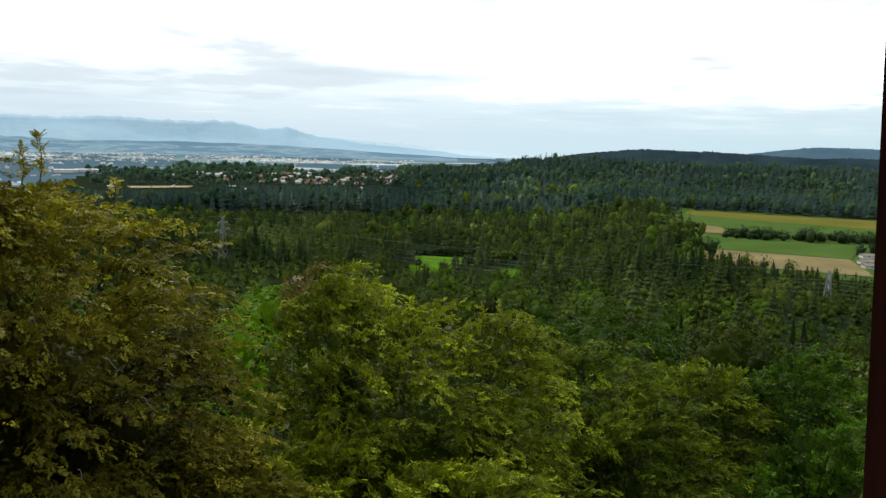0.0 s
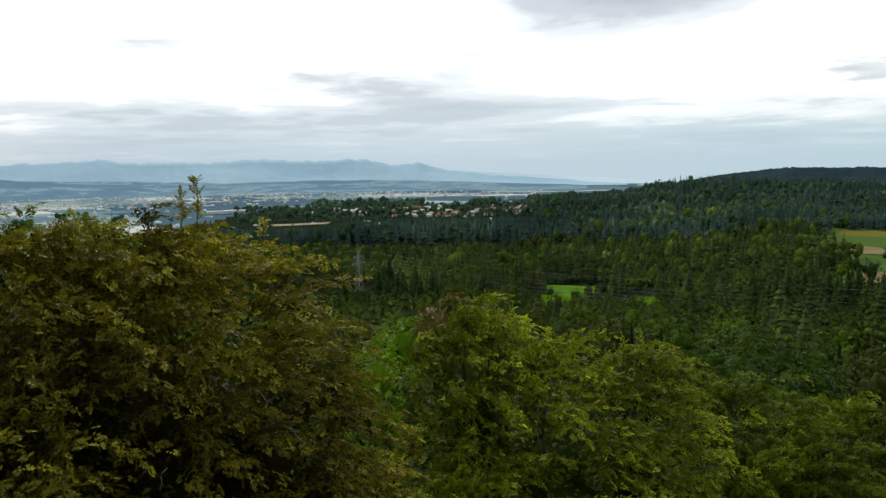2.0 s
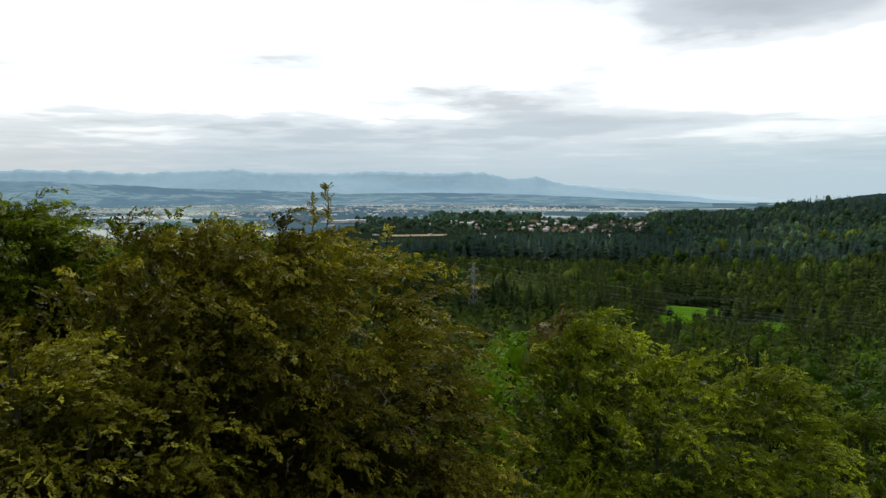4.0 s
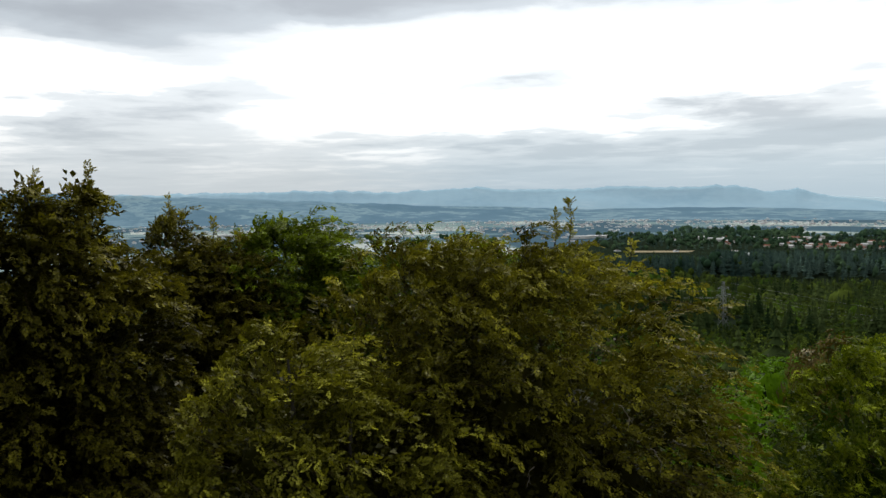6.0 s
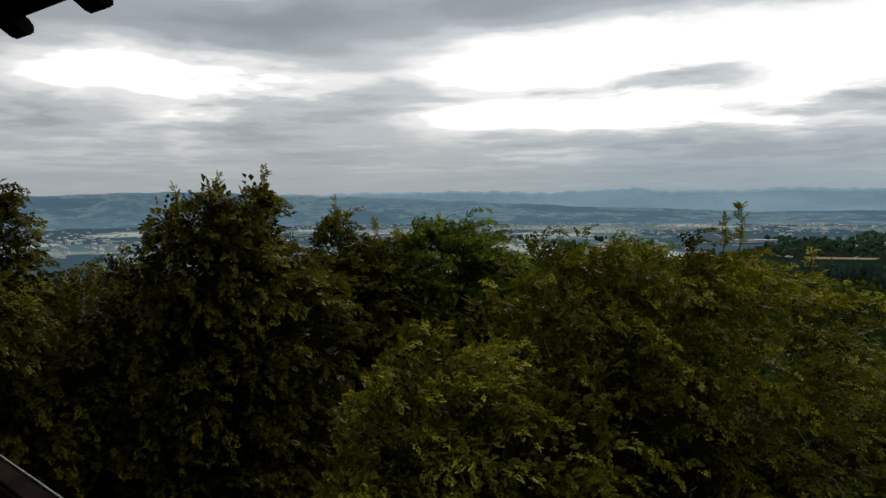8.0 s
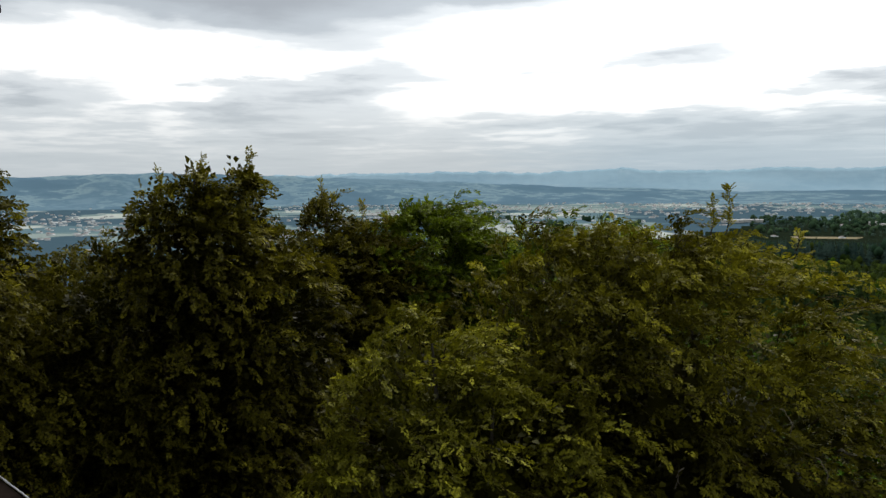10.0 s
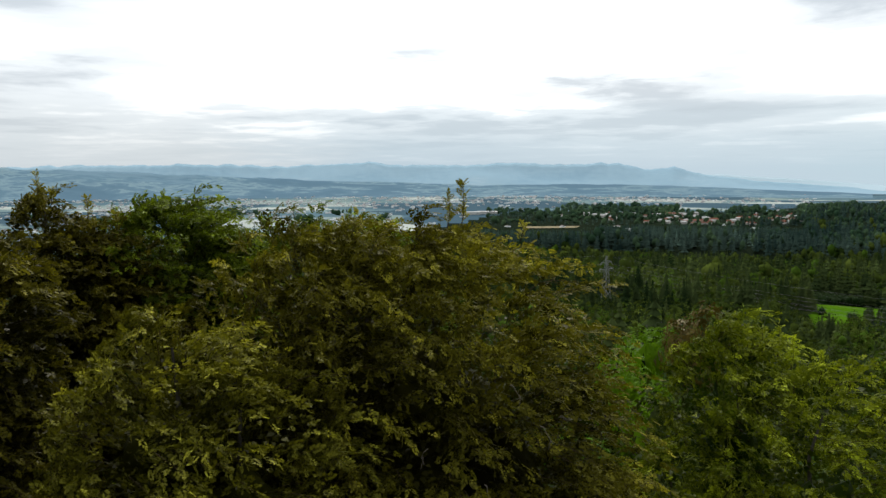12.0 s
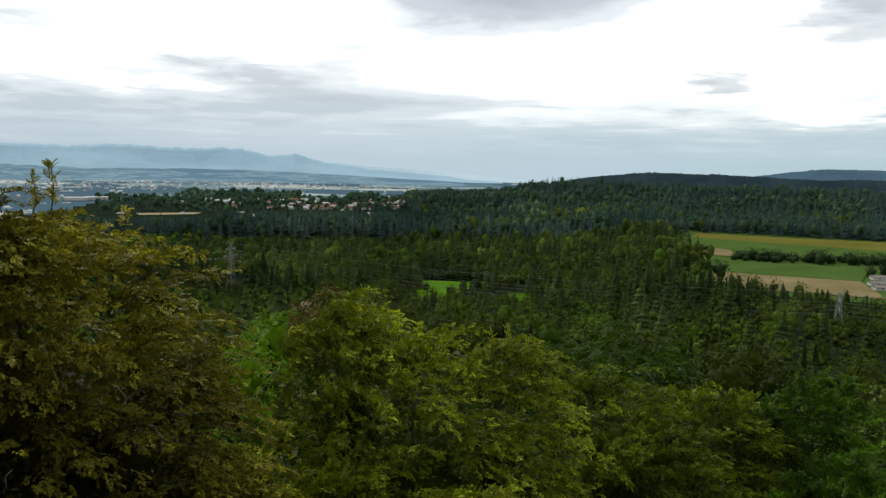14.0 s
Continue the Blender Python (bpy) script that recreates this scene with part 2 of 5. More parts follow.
ROOF_WOOD = rough_material("black_stained_roof_timber", [(0.3, (0.01, 0.008, 0.007)), (0.7, (0.03, 0.022, 0.018))], 5.0, 50.0, 0.8, 0.3)
PYLON_STEEL = rough_material("galvanised_pylon_steel", [(0.3, (0.13, 0.14, 0.14)), (0.7, (0.21, 0.22, 0.22))], 0.4, 3.0, 0.55)
WIRE_METAL = rough_material("dull_conductor_aluminium", [(0.3, (0.1, 0.105, 0.105)), (0.7, (0.17, 0.175, 0.175))], 0.1, 1.0, 0.5)
PALE_EDGE = rough_material("pale_rail_edge", [(0.3, (0.42, 0.42, 0.43)), (0.7, (0.6, 0.6, 0.61))], 3.0, 40.0, 0.4)
SHED_ROOF = rough_material("weathered_brown_shed_roof", [(0.3, (0.12, 0.105, 0.09)), (0.7, (0.22, 0.2, 0.18))], 0.05, 0.6, 0.85)
PLASTER = rough_material("pale_house_plaster", [(0.3, (0.42, 0.415, 0.39)), (0.7, (0.62, 0.605, 0.57))], 0.02, 0.4, 0.9)
ROOF_RED = rough_material("red_brown_roof_tile", [(0.3, (0.13, 0.06, 0.045)), (0.7, (0.25, 0.12, 0.085))], 0.03, 0.5, 0.85)
ROOF_GREY = rough_material("grey_roof_sheet", [(0.3, (0.3, 0.31, 0.32)), (0.7, (0.5, 0.5, 0.5))], 0.05, 0.6, 0.7)
GLASS_DARK = rough_material("dark_window_glass", [(0.3, (0.02, 0.025, 0.03)), (0.7, (0.05, 0.055, 0.06))], 0.5, 2.0, 0.15)
MEADOW = rough_material("fresh_meadow_grass", [(0.3, (0.042, 0.105, 0.004)), (0.7, (0.068, 0.15, 0.008))], 0.03, 0.6)
CROP_GREEN = rough_material("green_crop", [(0.3, (0.043, 0.078, 0.017)), (0.7, (0.06, 0.102, 0.025))], 0.02, 0.4)
CROP_GOLD = rough_material("ripening_grain", [(0.3, (0.08, 0.085, 0.016)), (0.7, (0.125, 0.115, 0.026))], 0.012, 0.2)
STUBBLE = rough_material("straw_stubble", [(0.3, (0.13, 0.108, 0.05)), (0.7, (0.19, 0.157, 0.08))], 0.02, 0.3)
STRAW_PALE = rough_material("pale_cut_straw", [(0.3, (0.22, 0.185, 0.115)), (0.7, (0.31, 0.265, 0.175))], 0.02, 0.3)


def plain_material():
    """Valley floor far away: a patchwork of fields, woods and settlements, its colours blued for haze."""
    m, tr, bsdf, out = material("hazed_valley_patchwork")
    pos = world_place(tr)
    warp = add(tr, "ShaderNodeTexNoise", Scale=0.0022, Detail=2.0)
    link(tr, pos, warp.inputs["Vector"])
    vm = tr.nodes.new("ShaderNodeVectorMath")
    vm.operation = "MULTIPLY_ADD"
    link(tr, warp.outputs["Color"], vm.inputs[0])
    vm.inputs[1].default_value = (160, 160, 0)
    link(tr, pos, vm.inputs[2])
    cells = tr.nodes.new("ShaderNodeTexVoronoi")
    cells.inputs["Scale"].default_value = 0.0052
    link(tr, vm.outputs[0], cells.inputs["Vector"])
    sp = tr.nodes.new("ShaderNodeSeparateColor")
    link(tr, cells.outputs["Color"], sp.inputs[0])
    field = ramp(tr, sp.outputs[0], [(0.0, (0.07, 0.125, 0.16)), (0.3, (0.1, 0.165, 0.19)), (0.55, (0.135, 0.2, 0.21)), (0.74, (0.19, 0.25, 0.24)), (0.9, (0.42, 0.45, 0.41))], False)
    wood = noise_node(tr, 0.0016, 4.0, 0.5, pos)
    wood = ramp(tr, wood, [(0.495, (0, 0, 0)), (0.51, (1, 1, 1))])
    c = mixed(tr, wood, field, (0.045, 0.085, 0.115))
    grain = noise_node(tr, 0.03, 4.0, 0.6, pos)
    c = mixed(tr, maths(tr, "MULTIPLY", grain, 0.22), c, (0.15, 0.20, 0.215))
    link(tr, c, bsdf.inputs["Base Color"])
    bsdf.inputs["Roughness"].default_value = 0.95
    bsdf.inputs["Specular IOR Level"].default_value = 0.0
    return m


PLAIN = plain_material()
# the ranges' blue and paleness is haze painted into their base colours
HILL_BLUE = rough_material("haze_blue_hills", [(0.3, (0.225, 0.345, 0.43)), (0.55, (0.265, 0.385, 0.465)), (0.75, (0.32, 0.43, 0.5))], 0.0022, 0.02, 0.95, 0.0, (1, 1, 3))
HILL_PALE = rough_material("haze_pale_range", [(0.3, (0.36, 0.47, 0.53)), (0.7, (0.40, 0.50, 0.56))], 0.002, 0.02, 0.95)
HILL_LEFT = rough_material("haze_blued_farmed_hills", [(0.42, (0.095, 0.163, 0.218)), (0.478, (0.107, 0.18, 0.236)), (0.5, (0.175, 0.26, 0.3)), (0.53, (0.145, 0.225, 0.275)), (0.55, (0.108, 0.182, 0.238)), (0.61, (0.14, 0.22, 0.275))], 0.0013, 0.009, 0.95, 0.0, (1, 1, 2))
HILL_NEAR = rough_material("haze_tinted_wooded_ridge", [(0.3, (0.012, 0.024, 0.030)), (0.7, (0.024, 0.040, 0.047))], 0.006, 0.05, 0.95)
HILL_THIRD = rough_material("haze_blue_wooded_ridge", [(0.3, (0.045, 0.085, 0.118)), (0.7, (0.065, 0.11, 0.145))], 0.004, 0.03, 0.95)

# ---- mesh helpers ----
EYE_Z = 30.0


def mesh_of(name, verts, faces, mats, slots=None, smooth=False):
    """A mesh from an array of places and an array of faces with equal corners."""
    verts, faces = np.asarray(verts, np.float32), np.asarray(faces, np.int32)
    me = bpy.data.meshes.new(name)
    me.vertices.add(len(verts))
    me.vertices.foreach_set("co", verts.ravel())
    k = faces.shape[1]
    me.loops.add(faces.size)
    me.loops.foreach_set("vertex_index", faces.ravel())
    me.polygons.add(len(faces))
    me.polygons.foreach_set("loop_start", np.arange(0, faces.size, k, dtype=np.int32))
    for m in mats if isinstance(mats, (list, tuple)) else [mats]:
        me.materials.append(m)
    if slots is not None:
        me.polygons.foreach_set("material_index", np.asarray(slots, np.int32))
    if smooth:
        me.polygons.foreach_set("use_smooth", np.ones(len(faces), bool))
    me.update(calc_edges=True)
    me.validate()
    return me


def under(ob, parent):
    ob.parent = parent
    return ob


def part(name, bm, mat, parent, label=""):
    """Links a bmesh as one mesh object under a thing or under a part."""
    me = bpy.data.meshes.new(name)
    bm.to_mesh(me)
    bm.free()
    me.materials.append(mat)
    ob = under(new(name, me), parent)
    return tagged(ob, label) if label else ob


def polar(az, r, z=0.0):
    a = radians(az)
    return Vector((-math.sin(a) * r, math.cos(a) * r, z))


def spread(xs, pairs):
    return np.interp(xs, [p[0] for p in pairs], [p[1] for p in pairs])


def height(x, y):
    """Height of the ground; arrays or numbers."""
    x, y = np.asarray(x, float), np.asarray(y, float)
    r = np.hypot(x, y)
    az = np.degrees(np.arctan2(-x, y))
    z = spread(r, [(0, 0), (14, -0.5), (40, -4), (110, -18), (250, -39), (450, -55), (620, -60), (1500, -62), (2200, -64), (9000, -64)])
    # deeper wooded valley towards the village
    deep = spread(r, [(450, 0), (620, -6), (900, -22), (1055, -22), (1105, -12), (1400, -3), (1600, 2), (1900, 2), (2300, 0)])
    z = z + deep * np.clip((az + 14) / 6, 0, 1)
    # wooded hill to the right, rising beyond the fields
    rise = np.clip((r - 1180) / 800, 0, 1)
    rise = rise * rise * (3 - 2 * rise) * np.clip((2900 - r) / 700, 0, 1)
    top = spread(az, [(-60, 26), (-20, 36), (-11, 38), (-6.5, 35), (-2.5, 22), (2, 9), (7, 0)])
    z = z + rise * top
    z = z + 1.6 * np.sin(x * 0.011 + 1.3) * np.sin(y * 0.009) * np.clip((r - 150) / 300, 0, 1) * np.clip((3000 - r) / 1000, 0, 1)
    return z


def quad_leaf(length, width, fold=0.25):
    """One folded leaf along +x, as four corners."""
    return np.array([(0, 0, 0), (length * 0.5, width / 2, fold * width), (length, 0, -0.12 * length), (length * 0.5, -width / 2, fold * width)])


def spray_template(rng, leaves, length, width, leaf, leaf_width, loose=0.5):
    """A flat spray of leaves along +x."""
    vs = []
    for i in range(leaves):
        s = (i + 0.6) / leaves
        side = 1 if i % 2 else -1
        a = side * radians(rng.uniform(30, 75)) * (1.15 - s)
        size = rng.uniform(0.8, 1.2)
        v = quad_leaf(leaf * size, leaf_width * size)
        tilt = rng.uniform(-loose, loose)
        ca, sa, ct, st = math.cos(a), math.sin(a), math.cos(tilt), math.sin(tilt)
        v = v @ np.array([[1, 0, 0], [0, ct, st], [0, -st, ct]])
        v = v @ np.array([[ca, sa, 0], [-sa, ca, 0], [0, 0, 1]])
        v += (s * length, side * width * rng.uniform(0.0, 0.5) * (1.1 - s), rng.uniform(-0.04, 0.04) * length - 0.25 * length * s * s * (loose < 0.4))
        vs.append(v)
    return np.concatenate(vs)


def frames_from(d, up):
    d = d / np.linalg.norm(d, axis=1, keepdims=True)
    side = np.cross(up, d)
    side /= np.linalg.norm(side, axis=1, keepdims=True) + 1e-9
    return np.stack([d, side, np.cross(d, side)], axis=1)      # rows: x, y, z axes


def place_sprays(templates, places, axes, sizes, rng, tone=None):
    """All sprays as places and quads."""
    out, order = [], []
    pick = rng.integers(0, len(templates), len(places))
    for k, t in enumerate(templates):
        w = np.nonzero(pick == k)[0]
        v = np.einsum("vi,nij->nvj", t, axes[w]) * sizes[w][:, None, None] + places[w][:, None, :]
        out.append(v.reshape(-1, 3))
        order.append(np.repeat(tone[w] if tone is not None else np.zeros(len(w)), len(t)))
    v = np.concatenate(out)
    f = np.arange(len(v)).reshape(-1, 4)
    return (v, f) if tone is None else (v, f, np.concatenate(order))


def tube(points, radii, sides=5):
    """A tapered tube through points, as places and quads."""
    points = np.asarray(points, float)
    n = len(points)
    d = np.gradient(points, axis=0)
    d /= np.linalg.norm(d, axis=1, keepdims=True) + 1e-9
    ref = np.where(np.abs(d[:, 2:3]) > 0.9, np.array([[1.0, 0, 0]]), np.array([[0, 0, 1.0]]))
    a = np.cross(d, ref)
    a /= np.linalg.norm(a, axis=1, keepdims=True)
    b = np.cross(d, a)
    ang = np.arange(sides) * 2 * math.pi / sides
    v = points[:, None] + (a[:, None] * np.cos(ang)[None, :, None] + b[:, None] * np.sin(ang)[None, :, None]) * np.asarray(radii)[:, None, None]
    i = np.arange(n - 1)[:, None] * sides
    j = np.arange(sides)[None]
    f = np.stack([i + j, i + (j + 1) % sides, i + sides + (j + 1) % sides, i + sides + j], axis=-1).reshape(-1, 4)
    return v.reshape(-1, 3), f


def joined(pieces):
    vs, fs, k = [], [], 0
    for v, f in pieces:
        vs.append(v)
        fs.append(f + k)
        k += len(v)
    return np.concatenate(vs), np.concatenate(fs)


SPRAYS = [spray_template(np.random.default_rng(10 + i), 8, 0.145, 0.05, 0.061, 0.038, 0.4) for i in range(8)]
BACK_SPRAYS = [spray_template(np.random.default_rng(20 + i), 7, 0.4, 0.45, 0.12, 0.09) for i in range(4)]
MIDCLUMPS = [spray_template(np.random.default_rng(50 + i), 6, 0.75, 0.9, 0.42, 0.34, 0.18) for i in range(6)]
CLUMPS = [spray_template(np.random.default_rng(30 + i), 4, 0.85, 0.9, 0.6, 0.45, 0.2) for i in range(6)]


def core(centre, radii, around, rows, seed, lumps=0.22):
    """A lumpy closed mass of foliage inside a crown, as quads."""
    v = []
    for i in range(rows + 1):
        th = math.pi * (0.04 + 0.92 * i / rows)
        for j in range(around):
            ph = 2 * math.pi * (j + 0.5 * (i % 2)) / around
            d = Vector((math.sin(th) * math.cos(ph), math.sin(th) * math.sin(ph), math.cos(th)))
            k = 1 + lumps * 2 * noise.noise(d * 1.9 + Vector((seed, seed * 0.7, 0)))
            k *= 1 + 0.3 * (math.sin(i * 37.7 + j * 91.3 + seed * 7.1) * 43.7 % 1.0 - 0.5)
            v.append(np.array(centre) + np.array(d) * np.array(radii) * k)
    f = [(i * around + j, (i + 1) * around + j, (i + 1) * around + (j + 1) % around, i * around + (j + 1) % around) for i in range(rows) for j in range(around)]
    return np.array(v), np.array(f)

# ---- the ground, out to the horizon ----


def ground_sheet():
    az = np.concatenate([np.linspace(-180, -62, 40, endpoint=False), np.linspace(-62, 100, 200, endpoint=False), np.linspace(100, 180, 26, endpoint=False)])
    r = np.concatenate([[0.5], np.geomspace(4, 4980, 130)])
    A, Rr = np.meshgrid(np.radians(az), r)
    x, y = -np.sin(A) * Rr, np.cos(A) * Rr
    v = np.stack([x, y, height(x, y)], -1).reshape(-1, 3)
    n, k = len(az), len(r)
    i = np.arange(k - 1)[:, None] * n
    j = np.arange(n)[None]
    f = np.stack([i + j, i + n + j, i + n + (j + 1) % n, i + (j + 1) % n], -1).reshape(-1, 4)
    c = v[f].mean(1)
    cr, ca = np.hypot(c[:, 0], c[:, 1]), np.degrees(np.arctan2(-c[:, 0], c[:, 1]))
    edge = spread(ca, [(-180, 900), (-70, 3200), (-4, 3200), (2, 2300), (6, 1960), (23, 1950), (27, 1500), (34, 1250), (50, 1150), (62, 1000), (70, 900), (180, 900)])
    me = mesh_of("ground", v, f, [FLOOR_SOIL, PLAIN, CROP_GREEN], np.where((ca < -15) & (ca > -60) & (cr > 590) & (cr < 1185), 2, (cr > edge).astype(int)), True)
    tagged(new("ground", me), "dark wooded hillside falling to a wide farmed valley", "ground", kind="structure")


ground_sheet()


def range_of_hills(name, label, mat, r, skyline, depth, rough, seed, base=-64.0, trees=0.0):
    """A far range: skyline as (azimuth, elevation seen from the lookout)."""
    azs = np.linspace(skyline[0][0], skyline[-1][0], 420)
    el = spread(azs, skyline)
    tops = EYE_Z + r * np.tan(np.radians(el))
    steps = np.linspace(0, 1, 16)
    v = []
    for s in steps:
        for a, t in zip(azs, tops):
            rr = r - depth * (1 - s)
            p = polar(a, rr)
            n1 = noise.fractal(Vector((a * 0.35, s * 2.2, seed)), 0.8, 2.2, 5)
            wob = noise.noise(Vector((a * 0.12, s * 1.2, seed + 5)))
            q = np.clip(s + 0.25 * wob * (1 - s) * s * 4, 0, 1)
            z = base + (t - base) * (q ** 1.5) + rough * n1 * (0.35 + 0.65 * s) * min(1.0, (t - base) / 60)
            z += trees * s * noise.noise(Vector((a * 9.0, s, seed))) if trees else 0
            z += rough * 1.3 * s * s * noise.fractal(Vector((a * 0.9, s, seed + 3)), 0.8, 2.3, 3) * np.clip((t - base - 40) / 60, 0, 1)
            v.append((p.x, p.y, max(z, base - 1)))
    back = [(polar(a, min(r + 140, 4990)).x, polar(a, min(r + 140, 4990)).y, base - 2) for a in azs]
    v = np.array(v + back)
    n = len(azs)
    i = np.arange(len(steps))[:, None] * n
    j = np.arange(n - 1)[None]
    f = np.stack([i + j, i + j + 1, i + n + j + 1, i + n + j], -1).reshape(-1, 4)
    tagged(new(name, mesh_of(name, v, f, mat, None, True)), label, "hills", kind="structure")


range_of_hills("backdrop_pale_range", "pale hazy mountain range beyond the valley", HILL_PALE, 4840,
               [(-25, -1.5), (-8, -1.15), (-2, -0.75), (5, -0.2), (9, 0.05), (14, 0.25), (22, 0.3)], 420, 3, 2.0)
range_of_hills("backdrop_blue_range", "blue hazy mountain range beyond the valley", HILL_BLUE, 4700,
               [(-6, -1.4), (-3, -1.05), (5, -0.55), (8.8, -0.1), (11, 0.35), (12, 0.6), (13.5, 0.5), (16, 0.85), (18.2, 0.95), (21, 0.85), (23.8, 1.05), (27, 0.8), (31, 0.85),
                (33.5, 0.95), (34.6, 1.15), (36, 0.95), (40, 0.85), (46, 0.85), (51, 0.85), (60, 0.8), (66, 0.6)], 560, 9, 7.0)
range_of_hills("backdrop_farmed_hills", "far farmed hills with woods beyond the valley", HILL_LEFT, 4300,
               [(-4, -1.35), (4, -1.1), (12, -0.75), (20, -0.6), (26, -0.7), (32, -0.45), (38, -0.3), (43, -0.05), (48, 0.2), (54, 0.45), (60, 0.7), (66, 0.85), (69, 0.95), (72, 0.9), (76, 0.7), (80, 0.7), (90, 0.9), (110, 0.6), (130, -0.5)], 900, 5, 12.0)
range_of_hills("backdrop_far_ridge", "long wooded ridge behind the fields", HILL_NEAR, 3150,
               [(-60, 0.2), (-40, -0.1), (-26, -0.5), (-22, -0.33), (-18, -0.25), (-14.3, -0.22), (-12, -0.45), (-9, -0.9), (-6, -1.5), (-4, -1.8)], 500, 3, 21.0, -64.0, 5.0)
range_of_hills("backdrop_blue_ridge", "wooded ridge on the skyline, tinted blue for haze", HILL_THIRD, 4200,
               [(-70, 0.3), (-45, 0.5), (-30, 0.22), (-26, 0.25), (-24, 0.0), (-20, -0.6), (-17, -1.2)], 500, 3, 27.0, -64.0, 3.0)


def draped(name, label, mat, corners, lift=0.5, steps=14):
    """A field over the ground, from four corners (azimuth, distance)."""
    p = [np.array(polar(*c))[:2] for c in corners]
    v = []
    for i in range(steps + 1):
        for j in range(steps + 1):
            s, t = i / steps, j / steps
            q = (p[0] * (1 - s) + p[1] * s) * (1 - t) + (p[3] * (1 - s) + p[2] * s) * t
            wob = 3.0 * math.sin(q[0] * 0.03 + q[1] * 0.021)
            q = q + wob * np.array([0.6, 0.8])
            v.append((q[0], q[1], float(height(q[0], q[1])) + lift))
    n = steps + 1
    f = [(i * n + j, i * n + j + 1, (i + 1) * n + j + 1, (i + 1) * n + j) for i in range(steps) for j in range(steps)]
    tagged(new(name, mesh_of(name, v, f, mat, None, True)), label, "field", kind="structure")


def dist(el, z=-59.0):
    return (EYE_Z - z) / math.tan(radians(-el))


FIELDS = [
    ("field_grain", "ripening golden grain field below the wooded hill", CROP_GOLD, [(-17.8, dist(-4.75)), (-36, dist(-5.15)), (-36, dist(-4.35)), (-18.2, dist(-4.45))], 0.5),
    ("field_grass", "green grass strip beside the grain", CROP_GREEN, [(-16.6, dist(-5.25)), (-36, dist(-6.2)), (-36, dist(-5.1)), (-17.4, dist(-4.72))], 0.6),
    ("field_pale", "pale mown strip at the wood's edge", STUBBLE, [(-17.6, dist(-5.9)), (-21, dist(-5.95)), (-20.5, dist(-5.45)), (-17.0, dist(-5.3))], 0.7),
    ("field_crop", "dark green crop field in the valley", CROP_GREEN, [(-19.5, dist(-7.25)), (-29, dist(-7.2)), (-29.2, dist(-6.75)), (-19.2, dist(-6.1))], 0.8),
    ("field_stubble", "straw-coloured stubble field in front of the crop", STUBBLE, [(-19.5, dist(-8.3)), (-30.5, dist(-8.4)), (-28.6, dist(-6.95)), (-19.3, dist(-7.2))], 0.6),
    ("meadow_clearing", "bright green meadow clearing in the forest", MEADOW, [(2.2, 490), (0.2, 500), (-2.7, 612), (2.8, 622)], 0.5),
    ("meadow_corner", "small bright green corner of the meadow", MEADOW, [(-4.2, 488), (-6.3, 492), (-6.1, 545), (-4.5, 540)], 0.5),
    ("field_tan", "pale straw field before the village", STRAW_PALE, [(19.0, 1388), (22.8, 1388), (23.0, 1420), (18.7, 1420)], 0.6),
]
for fd in FIELDS:
    draped(*fd)


def in_poly(x, y, corners):
    p = [polar(*c) for c in corners]
    inside = np.zeros(np.shape(x), bool)
    for i in range(len(p)):
        a, b = p[i], p[i - 1]
        cross = ((a.y > y) != (b.y > y)) & (x < (b.x - a.x) * (y - a.y) / ((b.y - a.y) or 1e-9) + a.x)
        inside ^= cross
    return inside


# ---- woods ----


def crown_shell(rng, n, spread_w, tall, low=0.25, lobes=5, templates=CLUMPS, size=1.0, cores=4, fine=8, lowest=0.55, hug=0.74):
    """Broadleaf crown of leaf clumps on several lobes, base of the tree at the origin."""
    cs = []
    for i in range(lobes):
        a = rng.uniform(0, 2 * math.pi)
        rad = spread_w * rng.uniform(0.1, 0.48) if i else 0
        h = tall * (rng.uniform(lowest, 0.82) if i else 0.22 + lowest)
        w = spread_w * (rng.uniform(0.28, 0.42) if i else 0.5)
        cs.append((np.array([math.cos(a) * rad, math.sin(a) * rad, h]), np.array([w, w, min(w * rng.uniform(0.9, 1.5), tall - h)])))
    share = np.array([c[1][0] ** 2 for c in cs])
    pick = rng.choice(lobes, n, p=share / share.sum())
    d = rng.normal(size=(n, 3))
    d /= np.linalg.norm(d, axis=1, keepdims=True)
    d[:, 2] = np.where(d[:, 2] < -0.35, -d[:, 2], d[:, 2])
    depth = rng.uniform(0.7, 1.1, n)
    cen = np.array([c[0] for c in cs])[pick]
    rad = np.array([c[1] for c in cs])[pick]
    p = cen + d * rad * depth[:, None]
    keep = np.ones(n, bool)
    for k, (c, w) in enumerate(cs):
        keep &= ~((pick != k) & (np.linalg.norm((p - c) / w, axis=1) < 0.8))
    p, d = p[keep], d[keep]
    along = np.cross(d, rng.normal(size=p.shape))
    along /= np.linalg.norm(along, axis=1, keepdims=True) + 1e-6
    way = along * 0.8 + d * 0.2 + (0, 0, -0.25) + rng.normal(size=p.shape) * 0.15
    up = d + (0, 0, 0.3) + rng.normal(size=p.shape) * 0.16
    axes = frames_from(way, up)
    pieces = [place_sprays(templates, p - way * 0.3 * size, axes, size * rng.uniform(0.7, 1.3, len(p)), rng)]
    for k, (c, w) in enumerate(cs[:cores]):
        pieces.append(core(c, w * hug, fine, fine - 2, rng.uniform(0, 50)))
    return joined(pieces)


